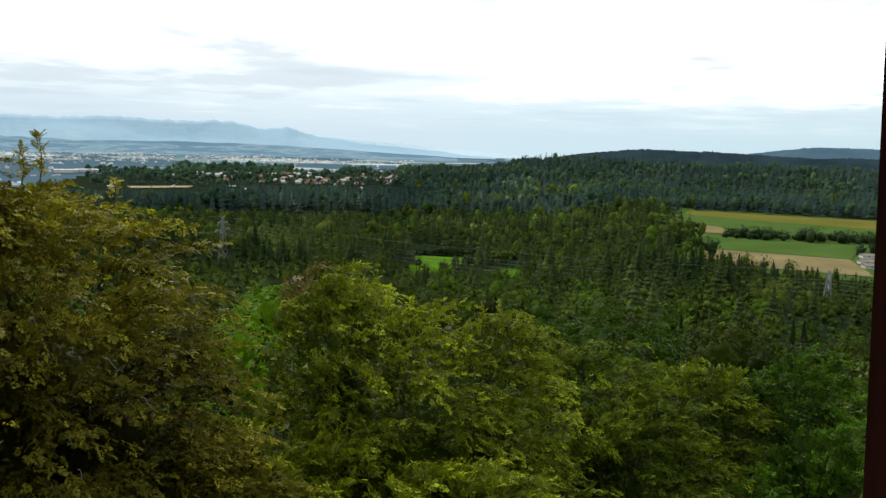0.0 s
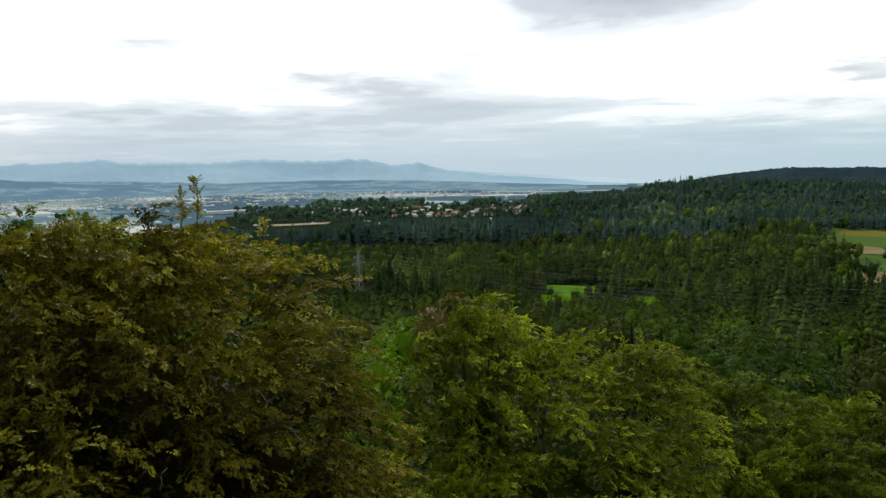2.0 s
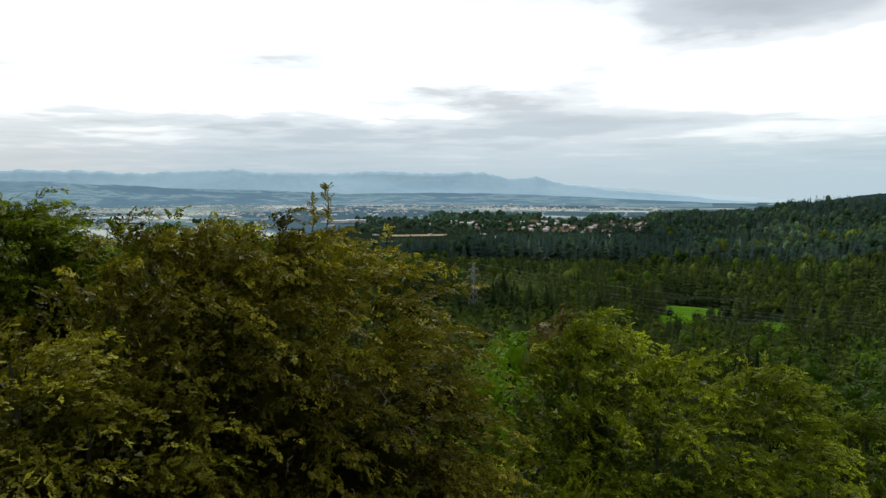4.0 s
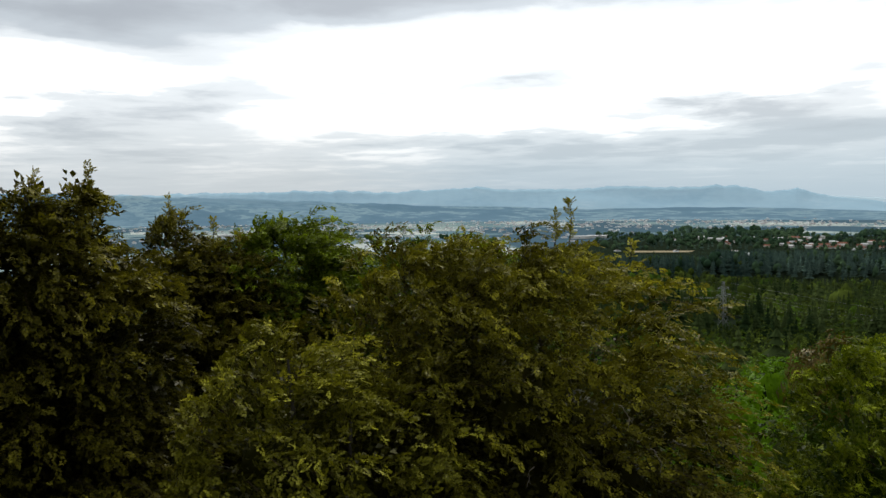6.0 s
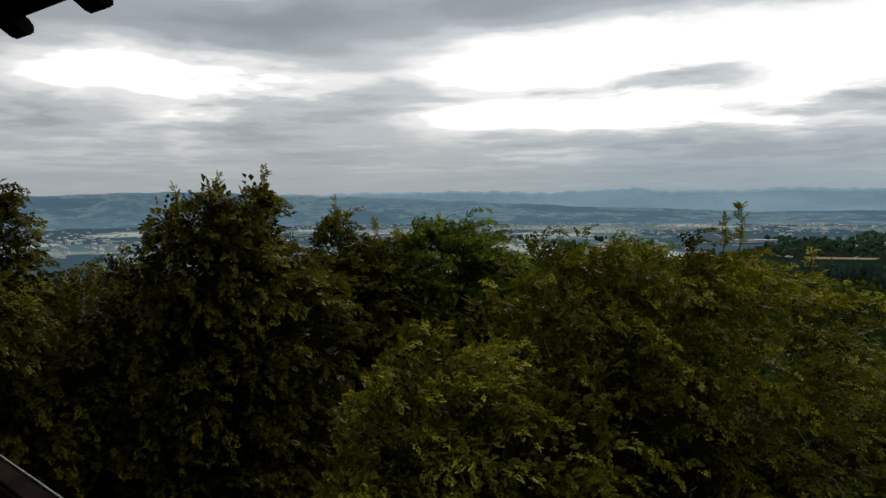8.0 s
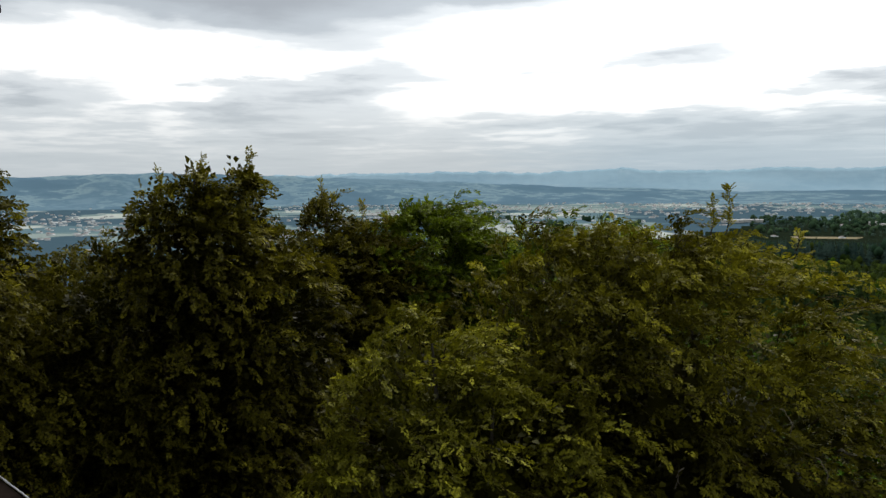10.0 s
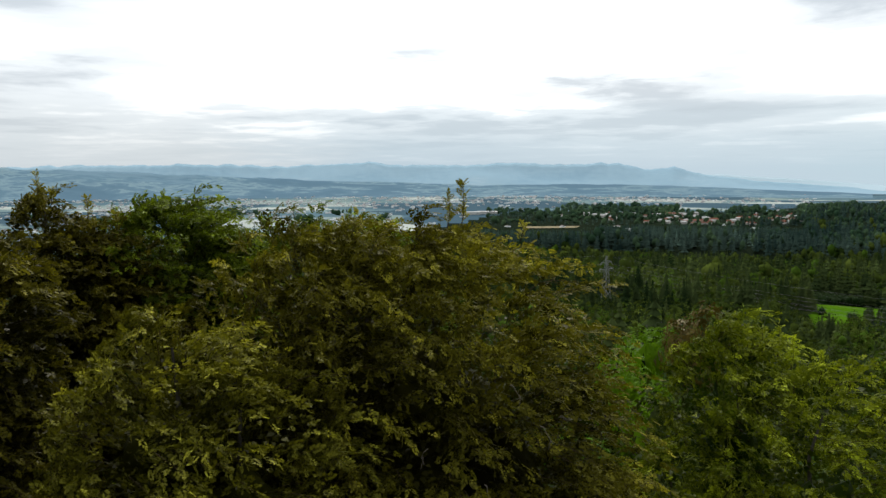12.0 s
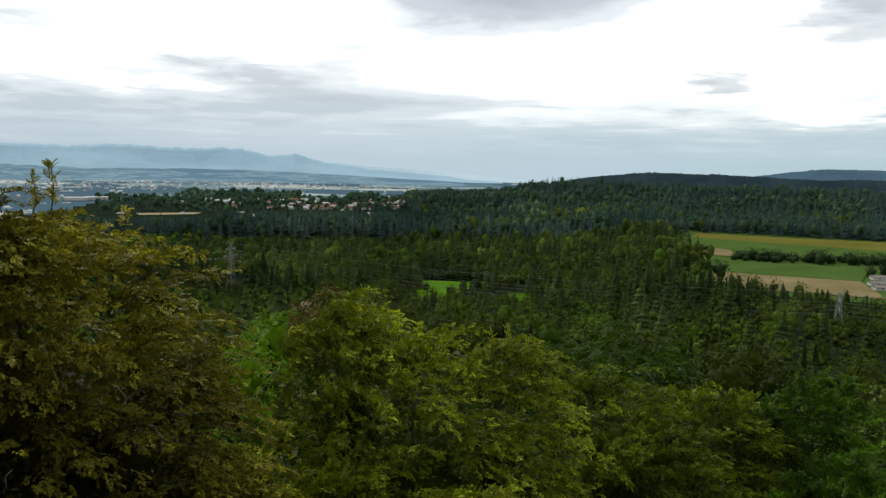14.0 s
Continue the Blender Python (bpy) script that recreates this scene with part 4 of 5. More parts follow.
def beech(label, seed, leaf, lobes, foot, shoots=(), density=1.05, droop=0.55, leafiness=12, size=1.0, name="beech_tree", inside=50):
    """lobes: (azimuth, distance, height, radius, half height) of the crown's masses, as seen from the lookout."""
    g = np.random.default_rng(seed)
    cen = np.array([tuple(polar(a, r, z)) for a, r, z, w, h in lobes])
    rad = np.array([(w, w, h) for a, r, z, w, h in lobes])
    fx, fy = polar(*foot).x, polar(*foot).y
    base = np.array([fx, fy, ground_z(fx, fy)])
    root = tagged(new(name), label, "tree", "beeches round the lookout")
    root.location = base
    wood, sprays_p, sprays_d, sprays_u, sprays_s, sprays_t = [], [], [], [], [], []
    hub = cen.mean(0)
    # trunk and one limb for each mass of the crown
    fork = np.array([hub[0] * 0.6 + fx * 0.4, hub[1] * 0.6 + fy * 0.4, hub[2] - rad[:, 2].max() * 1.1])
    s = np.linspace(0, 1, 8)[:, None]
    stem = base * (1 - s) + fork * s + np.sin(s * 5 + seed) * np.array([[0.15, 0.12, 0]]) * s
    v, f = tube(stem, np.linspace(0.38, 0.2, 8), 9)
    under(new("trunk", mesh_of("trunk", v - base, f, BARK, None, True)), root)
    for c, w in zip(cen, rad):
        s = np.linspace(0, 1, 9)[:, None]
        tip = c + (0, 0, w[2] * 0.75)
        mid = (fork + tip) / 2 + np.array([c[0] - fork[0], c[1] - fork[1], 0]) * 0.35
        pts = fork * (1 - s) ** 2 + mid * 2 * s * (1 - s) + tip * s * s + g.normal(size=(9, 3)) * 0.06
        v, f = tube(pts, np.linspace(0.17, 0.02, 9), 6)
        under(new("limb", mesh_of("limb", v - base, f, BARK, None, True)), root)
        lee = c[:2] / np.linalg.norm(c[:2])
        area = 4 * math.pi * ((w[0] * w[0] * 2 * 1.0 + w[0] * w[2]) / 3) ** 1.0
        n = int(area * density * 5.6 / size / size * max(1.0, 1.5 / (w[0] + 0.2)))
        # the boughs grow in branches, with dark gaps between them
        many = max(8, n // 10)
        branch = g.normal(size=(many, 3)) + (0, 0, 0.25)
        branch /= np.linalg.norm(branch, axis=1, keepdims=True)
        reach, hue = g.uniform(0.91, 1.05, many), g.normal(size=many) * 0.15
        for b in range(n):
            q = int(g.integers(0, many))
            d = branch[q] + g.normal(size=3) * min(0.3 / w[0], 0.3) if b % 2 else g.normal(size=3)
            d /= np.linalg.norm(d)
            if d[2] < -0.55 or (d[2] < -0.1 and g.random() < 0.5) or (d[:2] @ lee > 0.3 and d[2] < 0.55 and g.random() < 0.5):
                continue      # thinner below and on the lee side
            lump = 1 + 0.16 * noise.noise(Vector(d * 2.3 + seed)) + 0.1 * noise.noise(Vector(d * 5.5 + seed * 2)) + 0.04 * g.normal()
            here = c + d * w
            if noise.noise(Vector(here * 1.1 + seed)) < -0.15 and w[0] > 1.4 and g.random() < 0.35:
                lump *= g.uniform(0.8, 0.92)      # hollows between the leafy masses
            tip = c + d * w * lump * (reach[q] if b % 2 else 1.0)
            if any((np.linalg.norm((tip - c2) / w2) < 0.74) for c2, w2 in zip(cen, rad) if c2 is not c):
                continue
            # a bough rises outwards, arches over and hangs, streaming with the wind
            out = (d + branch[q] * 0.7 * (b % 2)) * np.array([1, 1, 0.6]) + np.array([0, 0, 0.32]) + g.normal(size=3) * 0.24
            out[2] = max(out[2], 0.0)
            out /= np.linalg.norm(out) + 1e-6
            L = g.uniform(0.55, 1.15) * size * min(1.0, 0.45 + 0.4 * w[0])
            sag = droop * g.uniform(0.6, 1.25)
            s = np.linspace(0, 1, 7)[:, None]
            blown = np.array([WIND[0], WIND[1], 0]) * 0.9 * L
            pts = tip + out * L * (s - 0.72) + (blown - np.array([0, 0, L * sag])) * (s ** 2.4 - 0.35)
            if b % 2:
                wood.append(tube(pts, np.linspace(0.01, 0.002, 7) * size, 3))
            k = int(leafiness * 1.75 * L / size * g.uniform(0.85, 1.15))
            u = np.linspace(0.12, 1.0, k)
            at = np.stack([np.interp(u, s[:, 0], pts[:, q]) for q in range(3)], 1)
            run = out[None] + 2.4 * (u ** 1.4)[:, None] * (blown - np.array([0, 0, L * sag]))[None] / L
            run /= np.linalg.norm(run, axis=1, keepdims=True)
            side = np.cross(out, (0, 0, 1.0))
            side /= np.linalg.norm(side) + 1e-6
            turn = g.uniform(-0.5, 0.5)
            side = side * math.cos(turn) + np.cross(side, out) * math.sin(turn)
            lat = np.where(np.arange(k) % 2 == 0, 1.0, -1.0) * g.uniform(0.35, 1.0, k)
            lat[-2:] *= 0.2
            at += side[None] * (lat * 0.08 * L * (1.15 - u))[:, None] + g.normal(size=(k, 3)) * 0.04
            dirs = run + side[None] * lat[:, None] * 0.8 + g.normal(size=(k, 3)) * 0.3
            dirs[:, 2] -= 0.35 * sag
            sprays_p.append(at)
            sprays_d.append(dirs)
            sprays_u.append(np.cross(side[None], run) * -1.0 + np.array([0, 0, 0.6])[None] + g.normal(size=(k, 3)) * 0.28)
            sprays_s.append(g.uniform(0.8, 1.2, k) * size * (1.1 - 0.25 * u))
            sprays_t.append((u - 0.6) * 0.95 + 0.25 * d[2] + hue[q] + g.normal() * 0.16 + g.normal(size=k) * 0.24 - 0.06)      # young tips are lighter; tips and crown tops also get painted light
    for az, r, z, length in shoots:
        top = np.array(polar(az, r, z))
        s = np.linspace(0, 1, 5)[:, None]
        pts = top - np.array([0, 0, length]) * (1 - s) + np.array([0.04, 0.02, 0]) * np.sin(s * 3)
        wood.append(tube(pts, np.linspace(0.014, 0.004, 5), 3))
        k = int(34 * length + 8)
        u = g.uniform(0.1, 1, k)
        at = np.stack([np.interp(u, s[:, 0], pts[:, q]) for q in range(3)], 1)
        dirs = g.normal(size=(k, 3)) * (0.6, 0.6, 0.3) + (0, 0, 0.6)
        sprays_p.append(at)
        sprays_d.append(dirs)
        sprays_u.append(np.array([0, 0, 1.0])[None] + g.normal(size=(k, 3)) * 0.5)
        sprays_s.append(g.uniform(0.6, 0.95, k))
        sprays_t.append(np.full(k, 0.8))
    # leaves inside the crown, toned down to paint the shade there
    back_p, back_d = [], []
    for c, w in zip(cen, rad):
        k = int(w[0] * (w[0] + w[2]) * inside * 0.8)
        d = g.normal(size=(k, 3))
        d /= np.linalg.norm(d, axis=1, keepdims=True)
        back_p.append(c + d * w * g.uniform(0.25, 0.8, (k, 1)))
        back_d.append(d + g.normal(size=(k, 3)) * 0.6)
    bp, bd = np.concatenate(back_p), np.concatenate(back_d)
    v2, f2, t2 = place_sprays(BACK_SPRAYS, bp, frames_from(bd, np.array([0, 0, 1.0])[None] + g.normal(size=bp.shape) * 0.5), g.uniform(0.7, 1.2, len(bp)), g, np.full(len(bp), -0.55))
    p, d, u = np.concatenate(sprays_p), np.concatenate(sprays_d), np.concatenate(sprays_u)
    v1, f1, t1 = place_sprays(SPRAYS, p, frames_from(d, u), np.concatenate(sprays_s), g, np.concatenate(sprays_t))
    v3, f3 = joined([core(c, w * 0.38, 18, 14, seed + i, 0.2) for i, (c, w) in enumerate(zip(cen, rad)) if w[0] > 1.25])
    v, f = joined([(v1, f1), (v2, f2), (v3, f3)])
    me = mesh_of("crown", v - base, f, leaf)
    # the cores get the darkest tone, painted shade behind the leaves
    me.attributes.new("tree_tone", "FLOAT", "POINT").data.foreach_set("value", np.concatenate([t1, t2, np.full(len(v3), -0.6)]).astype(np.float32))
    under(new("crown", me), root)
    v, f = joined(wood)
    tagged(under(new("twig_growth", mesh_of("twig_growth", v - base, f, TWIG, None, True)), root), kind="stuff")
    return root


beech("broad beech with olive-green windblown foliage beside the lookout", 1, LEAF_OLIVE,
      [(30.5, 13.5, 24.9, 3.5, 4.2), (26.0, 12.6, 24.3, 2.0, 3.5), (19.6, 12.4, 21.6, 2.2, 3.2), (17.4, 12.2, 23.4, 1.2, 1.8), (41, 14, 25.4, 2.4, 3.6), (36, 13.8, 25.5, 2.4, 3.6), (38.9, 11.9, 26.1, 0.95, 1.4), (33.5, 11.3, 22.6, 2.4, 3.0), (24.5, 10.8, 21.3, 2.2, 2.8)],
      (30, 14.0), [(28.5, 13.4, 29.9, 0.75), (29.6, 13.4, 29.7, 0.6), (36.5, 14, 29.4, 0.5), (37.5, 14, 29.2, 0.4), (24.0, 13, 29.2, 0.3)], inside=68)
broad_beech = bpy.data.objects["beech_tree"]
PALE_TWIG = rough_material("pale_dead_wood", [(0.3, (0.12, 0.1, 0.075)), (0.7, (0.24, 0.21, 0.17))], 4.0, 30.0, 0.85)


def dead_twig(tree, az, r, z, length, lean):
    """A bare pale twig, bent over, with two short spurs."""
    top, foot = np.array(polar(az, r, z)), np.array(tree.location)
    s = np.linspace(0, 1, 9)[:, None]
    away = np.array(polar(az - 90, 1.0)) * lean
    pts = top + away * length * np.sin(s * 1.7) * 0.6 - np.array([0, 0, length]) * s ** 1.6 + np.sin(s * 11) * np.array([[0.012, 0.008, 0]])
    pieces = [tube(pts, np.linspace(0.008, 0.003, 9), 5)]
    for i, sign in ((4, 1), (6, -1)):
        spur = pts[i] + (away * 0.5 * sign + np.array([0, 0, -0.7])) * length * 0.28 * np.linspace(0, 1, 4)[:, None]
        pieces.append(tube(spur, np.linspace(0.004, 0.002, 4), 4))
    v, f = joined(pieces)
    tagged(under(new("dead_twig", mesh_of("dead_twig", v - foot, f, PALE_TWIG, None, True)), tree), "bare pale dead twig")


for spot in ((27.0, 10.35, 25.6, 0.5, 0.3), (25.0, 10.6, 27.0, 0.32, 0.8), (22.6, 10.6, 26.4, 0.35, 0.7), (31.5, 10.2, 26.2, 0.3, -0.5)):
    dead_twig(broad_beech, *spot)
beech("slim beech top behind the broad beech", 2, LEAF_GREEN,
      [(41, 18.5, 25.2, 2.2, 3.9), (35.5, 18.5, 25.6, 1.9, 3.4)], (39, 19), [], density=1.3, inside=80)
beech("low olive beech with lighter leaf tips", 3, LEAF_TIPPED,
      [(50.5, 11.6, 25.6, 1.8, 2.4), (54.5, 10.8, 23.6, 1.7, 2.7), (46, 11.0, 24.8, 1.9, 2.5)], (51, 12.5), [], droop=0.35)
beech("tall dark beech with two leafy tips", 4, LEAF_DARK,
      [(66.6, 14.4, 28.3, 1.35, 1.5), (64.2, 14.3, 29.4, 0.45, 0.95), (67.6, 14.3, 29.35, 0.45, 0.9), (70.2, 14.4, 29.1, 0.42, 0.95), (66.6, 14.6, 26.2, 2.0, 2.6), (66, 14.2, 23.0, 2.5, 4.0),
       (72.6, 14.6, 27.4, 0.95, 1.7), (72.4, 14.4, 24.6, 1.5, 2.6), (61.8, 14.0, 26.9, 1.1, 2.3), (76.0, 14.6, 26.2, 0.9, 1.6)], (66, 15),
      [(63.6, 14.3, 30.6, 0.6), (66.9, 14.3, 30.5, 0.6), (69.8, 14.4, 30.3, 0.6), (73.4, 14.6, 29.2, 0.5)], density=1.7, droop=0.5, size=1.0, inside=150)
beech("dark beech with open leafy top", 5, LEAF_DARK,
      [(57.9, 19, 28.2, 0.75, 1.6), (55.6, 19.2, 27.6, 0.9, 1.6), (56.6, 19, 26.8, 1.5, 2.2), (53.6, 19.2, 26.6, 1.4, 2.4), (54, 18.4, 23.6, 2.8, 4.2)], (55, 19.5),
      [(58.2, 19, 30.1, 0.7), (57.4, 19, 29.8, 0.5), (55.2, 19, 29.6, 0.6), (53.4, 19, 29.2, 0.5)], density=1.5, size=1.05, droop=0.42, inside=110)
beech("dense green beech between darker trees", 6, LEAF_GREEN,
      [(49.6, 19.6, 26.6, 2.3, 2.9), (46.6, 19.6, 25.8, 1.8, 3.0), (50, 18.8, 22.8, 2.9, 3.8)], (49, 20), [(50.2, 19.6, 29.7, 0.5), (48.0, 19.6, 29.5, 0.5), (46.4, 19.6, 29.1, 0.5)], density=1.5, size=1.05, droop=0.4, inside=110)
beech("dark beech at the edge of the view", 7, LEAF_DARK,
      [(81.0, 15, 28.4, 0.7, 2.0), (79.5, 14.6, 24.2, 1.9, 3.4), (86, 15, 26.5, 2.1, 3.4), (76.6, 15, 24.4, 1.7, 3.0)], (81, 15.5), [], droop=0.55, density=1.5, size=1.1, inside=110)
beech("dark beech in the second row", 8, LEAF_DARK,
      [(75, 17.5, 25.6, 2.1, 3.0), (71.5, 18, 24.5, 2.0, 3.4), (79, 17.5, 25.3, 2.0, 3.0)], (74, 18), [], density=1.4, size=1.15, inside=90)
beech("green beech with feathery yellowish top", 9, LEAF_FEATHER,
      [(7.8, 18, 23.2, 1.9, 3.6), (2.5, 16.5, 22.2, 2.5, 3.9), (-4.4, 17.6, 22.3, 1.8, 3.5), (8.5, 14.6, 20.6, 2.5, 3.3), (-2.5, 13.5, 20.7, 2.5, 3.2), (12.4, 16.5, 21.2, 1.8, 2.9)], (3, 17.5),
      [(8.0, 18, 26.8, 0.9), (7.2, 18, 26.6, 0.7), (5.1, 18, 26.7, 0.8), (9.8, 18, 26.4, 0.7), (6.2, 18, 26.6, 0.8), (4.2, 17.8, 26.4, 0.7), (9.0, 17.8, 26.6, 0.8), (-3.2, 17.4, 26.1, 0.7), (-4.4, 17.5, 26.2, 0.7), (-6.0, 17.6, 25.9, 0.6), (0.6, 16.6, 26.2, 0.6), (2.4, 16.6, 26.4, 0.6)], density=1.15)
beech("spreading green beech below the lookout", 10, LEAF_GREEN,
      [(-11, 23, 20.0, 3.1, 3.9), (-9.5, 16.5, 19.2, 2.3, 3.2), (-16, 19.5, 19.8, 2.8, 3.4)], (-12, 21), [], density=1.1, size=1.25)
beech("fresh green broadleaf tree below the lookout", 11, LEAF_BRIGHT,
      [(-27.5, 25.5, 20.0, 2.9, 3.6), (-30.5, 21, 19.6, 2.6, 3.3), (-25, 19.5, 18.4, 2.4, 3.2)], (-28, 23), [], density=1.1, size=1.3, name="broadleaf_tree")
beech("green beech with pale twigs below the lookout", 12, LEAF_GREEN,
      [(-20, 24.5, 19.4, 2.9, 3.7), (-21, 17.5, 18.4, 2.4, 3.3), (-16, 14.5, 17.6, 2.2, 3.0), (-33, 15.5, 18.8, 2.2, 3.2)], (-20, 20), [], density=1.1, size=1.25)

# unseen trees added close behind the lookout to shade the near crowns
for i, (az, rr) in enumerate(((114, 14), (124, 17), (134, 13), (146, 16), (160, 13), (176, 15), (192, 12.5), (206, 16), (222, 13), (238, 14), (254, 12.5), (270, 14), (282, 17))):
    plant(i % 4, az, rr, 29 + (i * 7) % 4, rng, 0.75)

# ---- the lookout tower: leaning legs, floor, railing and roof ----


def box_bm(corners_lo, corners_hi, bevel=0.0):
    bm = bmesh.new()
    bmesh.ops.create_cube(bm, size=1.0)
    lo, hi = Vector(corners_lo), Vector(corners_hi)
    for v in bm.verts:
        v.co = Vector(((v.co.x + 0.5) * (hi.x - lo.x) + lo.x, (v.co.y + 0.5) * (hi.y - lo.y) + lo.y, (v.co.z + 0.5) * (hi.z - lo.z) + lo.z))
    if bevel:
        bmesh.ops.bevel(bm, geom=bm.edges[:], offset=bevel, segments=2, affect="EDGES")
    return bm


def beam_bm(a, b, w, h, bevel=0.006):
    """A timber from a to b."""
    a, b = Vector(a), Vector(b)
    bm = box_bm((-w / 2, -h / 2, 0), (w / 2, h / 2, (b - a).length), bevel)
    q = (b - a).to_track_quat("Z", "Y").to_matrix().to_4x4()
    bmesh.ops.transform(bm, matrix=Matrix.Translation(a) @ q, verts=bm.verts)
    return bm


tower = tagged(new("lookout_tower"), "dark timber lookout tower with railing and overhanging roof", "tower")
TX0, TX1, TY0, TY1, TFLOOR = -3.1, 0.637, -2.9, 0.60, 28.25
tower.matrix_basis = pose(0, 0, 0, 0, 0, 10)
LEAN = 0.076
for sx, x in ((-1, TX0), (1, TX1)):
    for sy, y in ((-1, TY0), (1, TY1)):
        foot = (x + sx * LEAN * 30.6, y, -2.0)
        part("post", beam_bm(foot, (x, y, TFLOOR + 2.3), 0.2, 0.2, 0.012), OLD_WOOD, tower)
for i in range(16):
    y0 = TY0 + (TY1 - TY0) * i / 16
    part("floorboard", box_bm((TX0 - 0.1, y0 + 0.004, TFLOOR - 0.05), (TX1 + 0.1, y0 + (TY1 - TY0) / 16 - 0.004, TFLOOR), 0.004), OLD_WOOD, tower)
for y in (TY0, (TY0 + TY1) / 2, TY1):
    part("joist", beam_bm((TX0, y, TFLOOR - 0.15), (TX1, y, TFLOOR - 0.15), 0.12, 0.18), OLD_WOOD, tower)
RAIL = TFLOOR + 0.938
for a, b in (((TX0, TY1 + 0.145), (TX1, TY1 - 0.12)), ((TX0, TY0), (TX1, TY0)), ((TX0, TY0), (TX0, TY1)), ((TX1, TY0), (TX1, TY1))):
    rail = part("handrail", beam_bm((*a, RAIL - 0.05), (*b, RAIL - 0.05), 0.08, 0.09, 0.01), ROOF_WOOD, tower)
    part("lower_rail", beam_bm((*a, TFLOOR + 0.12), (*b, TFLOOR + 0.12), 0.07, 0.08), OLD_WOOD, tower)
    for i in range(1, 20):
        s = i / 20
        x, y = a[0] * (1 - s) + b[0] * s, a[1] * (1 - s) + b[1] * s
        along = abs(b[0] - a[0]) > 1
        hw = (0.074, 0.014) if along else (0.014, 0.074)
        part("board", box_bm((x - hw[0], y - hw[1], TFLOOR + 0.08), (x + hw[0], y + hw[1], RAIL - 0.1), 0.003), OLD_WOOD, tower)
# thin pale strip along the front handrail's outer edge
part("rail_edging", beam_bm((TX0, TY1 + 0.18, RAIL + 0.001), (TX1, TY1 - 0.085, RAIL + 0.001), 0.0035, 0.005, 0.001), PALE_EDGE, tower, "thin pale strip along the handrail")
for z0, z1 in ((2, 11), (11, 20), (20, 27.6)):
    for y in (TY0, TY1):
        sy = -1 if y == TY0 else 1
        o0, o1 = LEAN * (30.5 - z0), LEAN * (30.5 - z1)
        part("brace", beam_bm((TX0 - o0, y, z0), (TX1 + o1, y, z1), 0.1, 0.14), OLD_WOOD, tower)
    for x in (TX0, TX1):
        sx = -1 if x == TX0 else 1
        o0, o1 = LEAN * (30.5 - z0), LEAN * (30.5 - z1)
        part("brace", beam_bm((x + sx * o0, TY0, z0), (x + sx * o1, TY1, z1), 0.1, 0.14), OLD_WOOD, tower)
# roof: rafters with rounded tails, eaves boards and hipped deck
EAVE, OVER = 30.72, 0.52
ex0, ex1, ey0, ey1 = TX0 - OVER, TX1 + OVER, TY0 - OVER, TY1 + OVER
apex = Vector(((ex0 + ex1) / 2, (ey0 + ey1) / 2, EAVE + 1.3))
roof = bmesh.new()
lower = [roof.verts.new(p) for p in ((ex0, ey0, EAVE), (ex1, ey0, EAVE), (ex1, ey1, EAVE), (ex0, ey1, EAVE))]
upper = [roof.verts.new((v.co.x, v.co.y, v.co.z + 0.06)) for v in lower]
a0, a1 = roof.verts.new(apex), roof.verts.new(apex + Vector((0, 0, 0.08)))
for i in range(4):
    j = (i + 1) % 4
    roof.faces.new((lower[j], lower[i], a0))
    roof.faces.new((upper[i], upper[j], a1))
    roof.faces.new((lower[i], lower[j], upper[j], upper[i]))
part("roof", roof, ROOF_WOOD, tower, "black-stained hipped roof deck")


def rafter_bm(a, b, w, h):
    """A rafter along a sloping line whose lower tail is rounded off."""
    a, b = Vector(a), Vector(b)
    prof = [(-0.01, 0.0), (-0.03, -0.015), (-0.03, -0.04), (-0.015, -0.058), (0.01, -0.065), (0.06, -0.06), (0.2, -h), ((b - a).length, -h), ((b - a).length, 0.0)]
    flat = Vector((b.x - a.x, b.y - a.y, 0)).normalized()
    side = Vector((-flat.y, flat.x, 0))
    along = (b - a).normalized()
    bm = bmesh.new()
    rows = [[bm.verts.new(a + along * s + Vector((0, 0, t)) + side * o) for s, t in prof] for o in (-w / 2, w / 2)]
    bm.faces.new(rows[0][::-1])
    bm.faces.new(rows[1])
    n = len(prof)
    for i in range(n):
        bm.faces.new((rows[0][i], rows[0][(i + 1) % n], rows[1][(i + 1) % n], rows[1][i]))
    return bm


for side in range(4):
    span = (ex0, ex1) if side % 2 == 0 else (ey0, ey1)
    n = 8
    for i in range(n):
        s = span[0] + 0.2 + (span[1] - span[0] - 0.4) * i / (n - 1)
        reach = 1 - abs(2 * (s - span[0]) / (span[1] - span[0]) - 1)
        if side == 0:
            a, full = Vector((s, ey1, EAVE - 0.005)), Vector((s, (ey0 + ey1) / 2, EAVE + 1.29))
        elif side == 2:
            a, full = Vector((s, ey0, EAVE - 0.005)), Vector((s, (ey0 + ey1) / 2, EAVE + 1.29))
        elif side == 1:
            a, full = Vector((ex1, s, EAVE - 0.005)), Vector(((ex0 + ex1) / 2, s, EAVE + 1.29))
        else:
            a, full = Vector((ex0, s, EAVE - 0.005)), Vector(((ex0 + ex1) / 2, s, EAVE + 1.29))
        b = a + (full - a) * max(reach, 0.2) * 0.96
        part("rafter", rafter_bm(a, b, 0.13, 0.06), ROOF_WOOD, tower)
for a, b in (((TX0, TY1), (TX1, TY1)), ((TX0, TY0), (TX1, TY0)), ((TX0, TY0), (TX0, TY1)), ((TX1, TY0), (TX1, TY1))):
    part("wall_plate", beam_bm((*a, TFLOOR + 2.34), (*b, TFLOOR + 2.34), 0.14, 0.14), ROOF_WOOD, tower)

# ---- power line ----


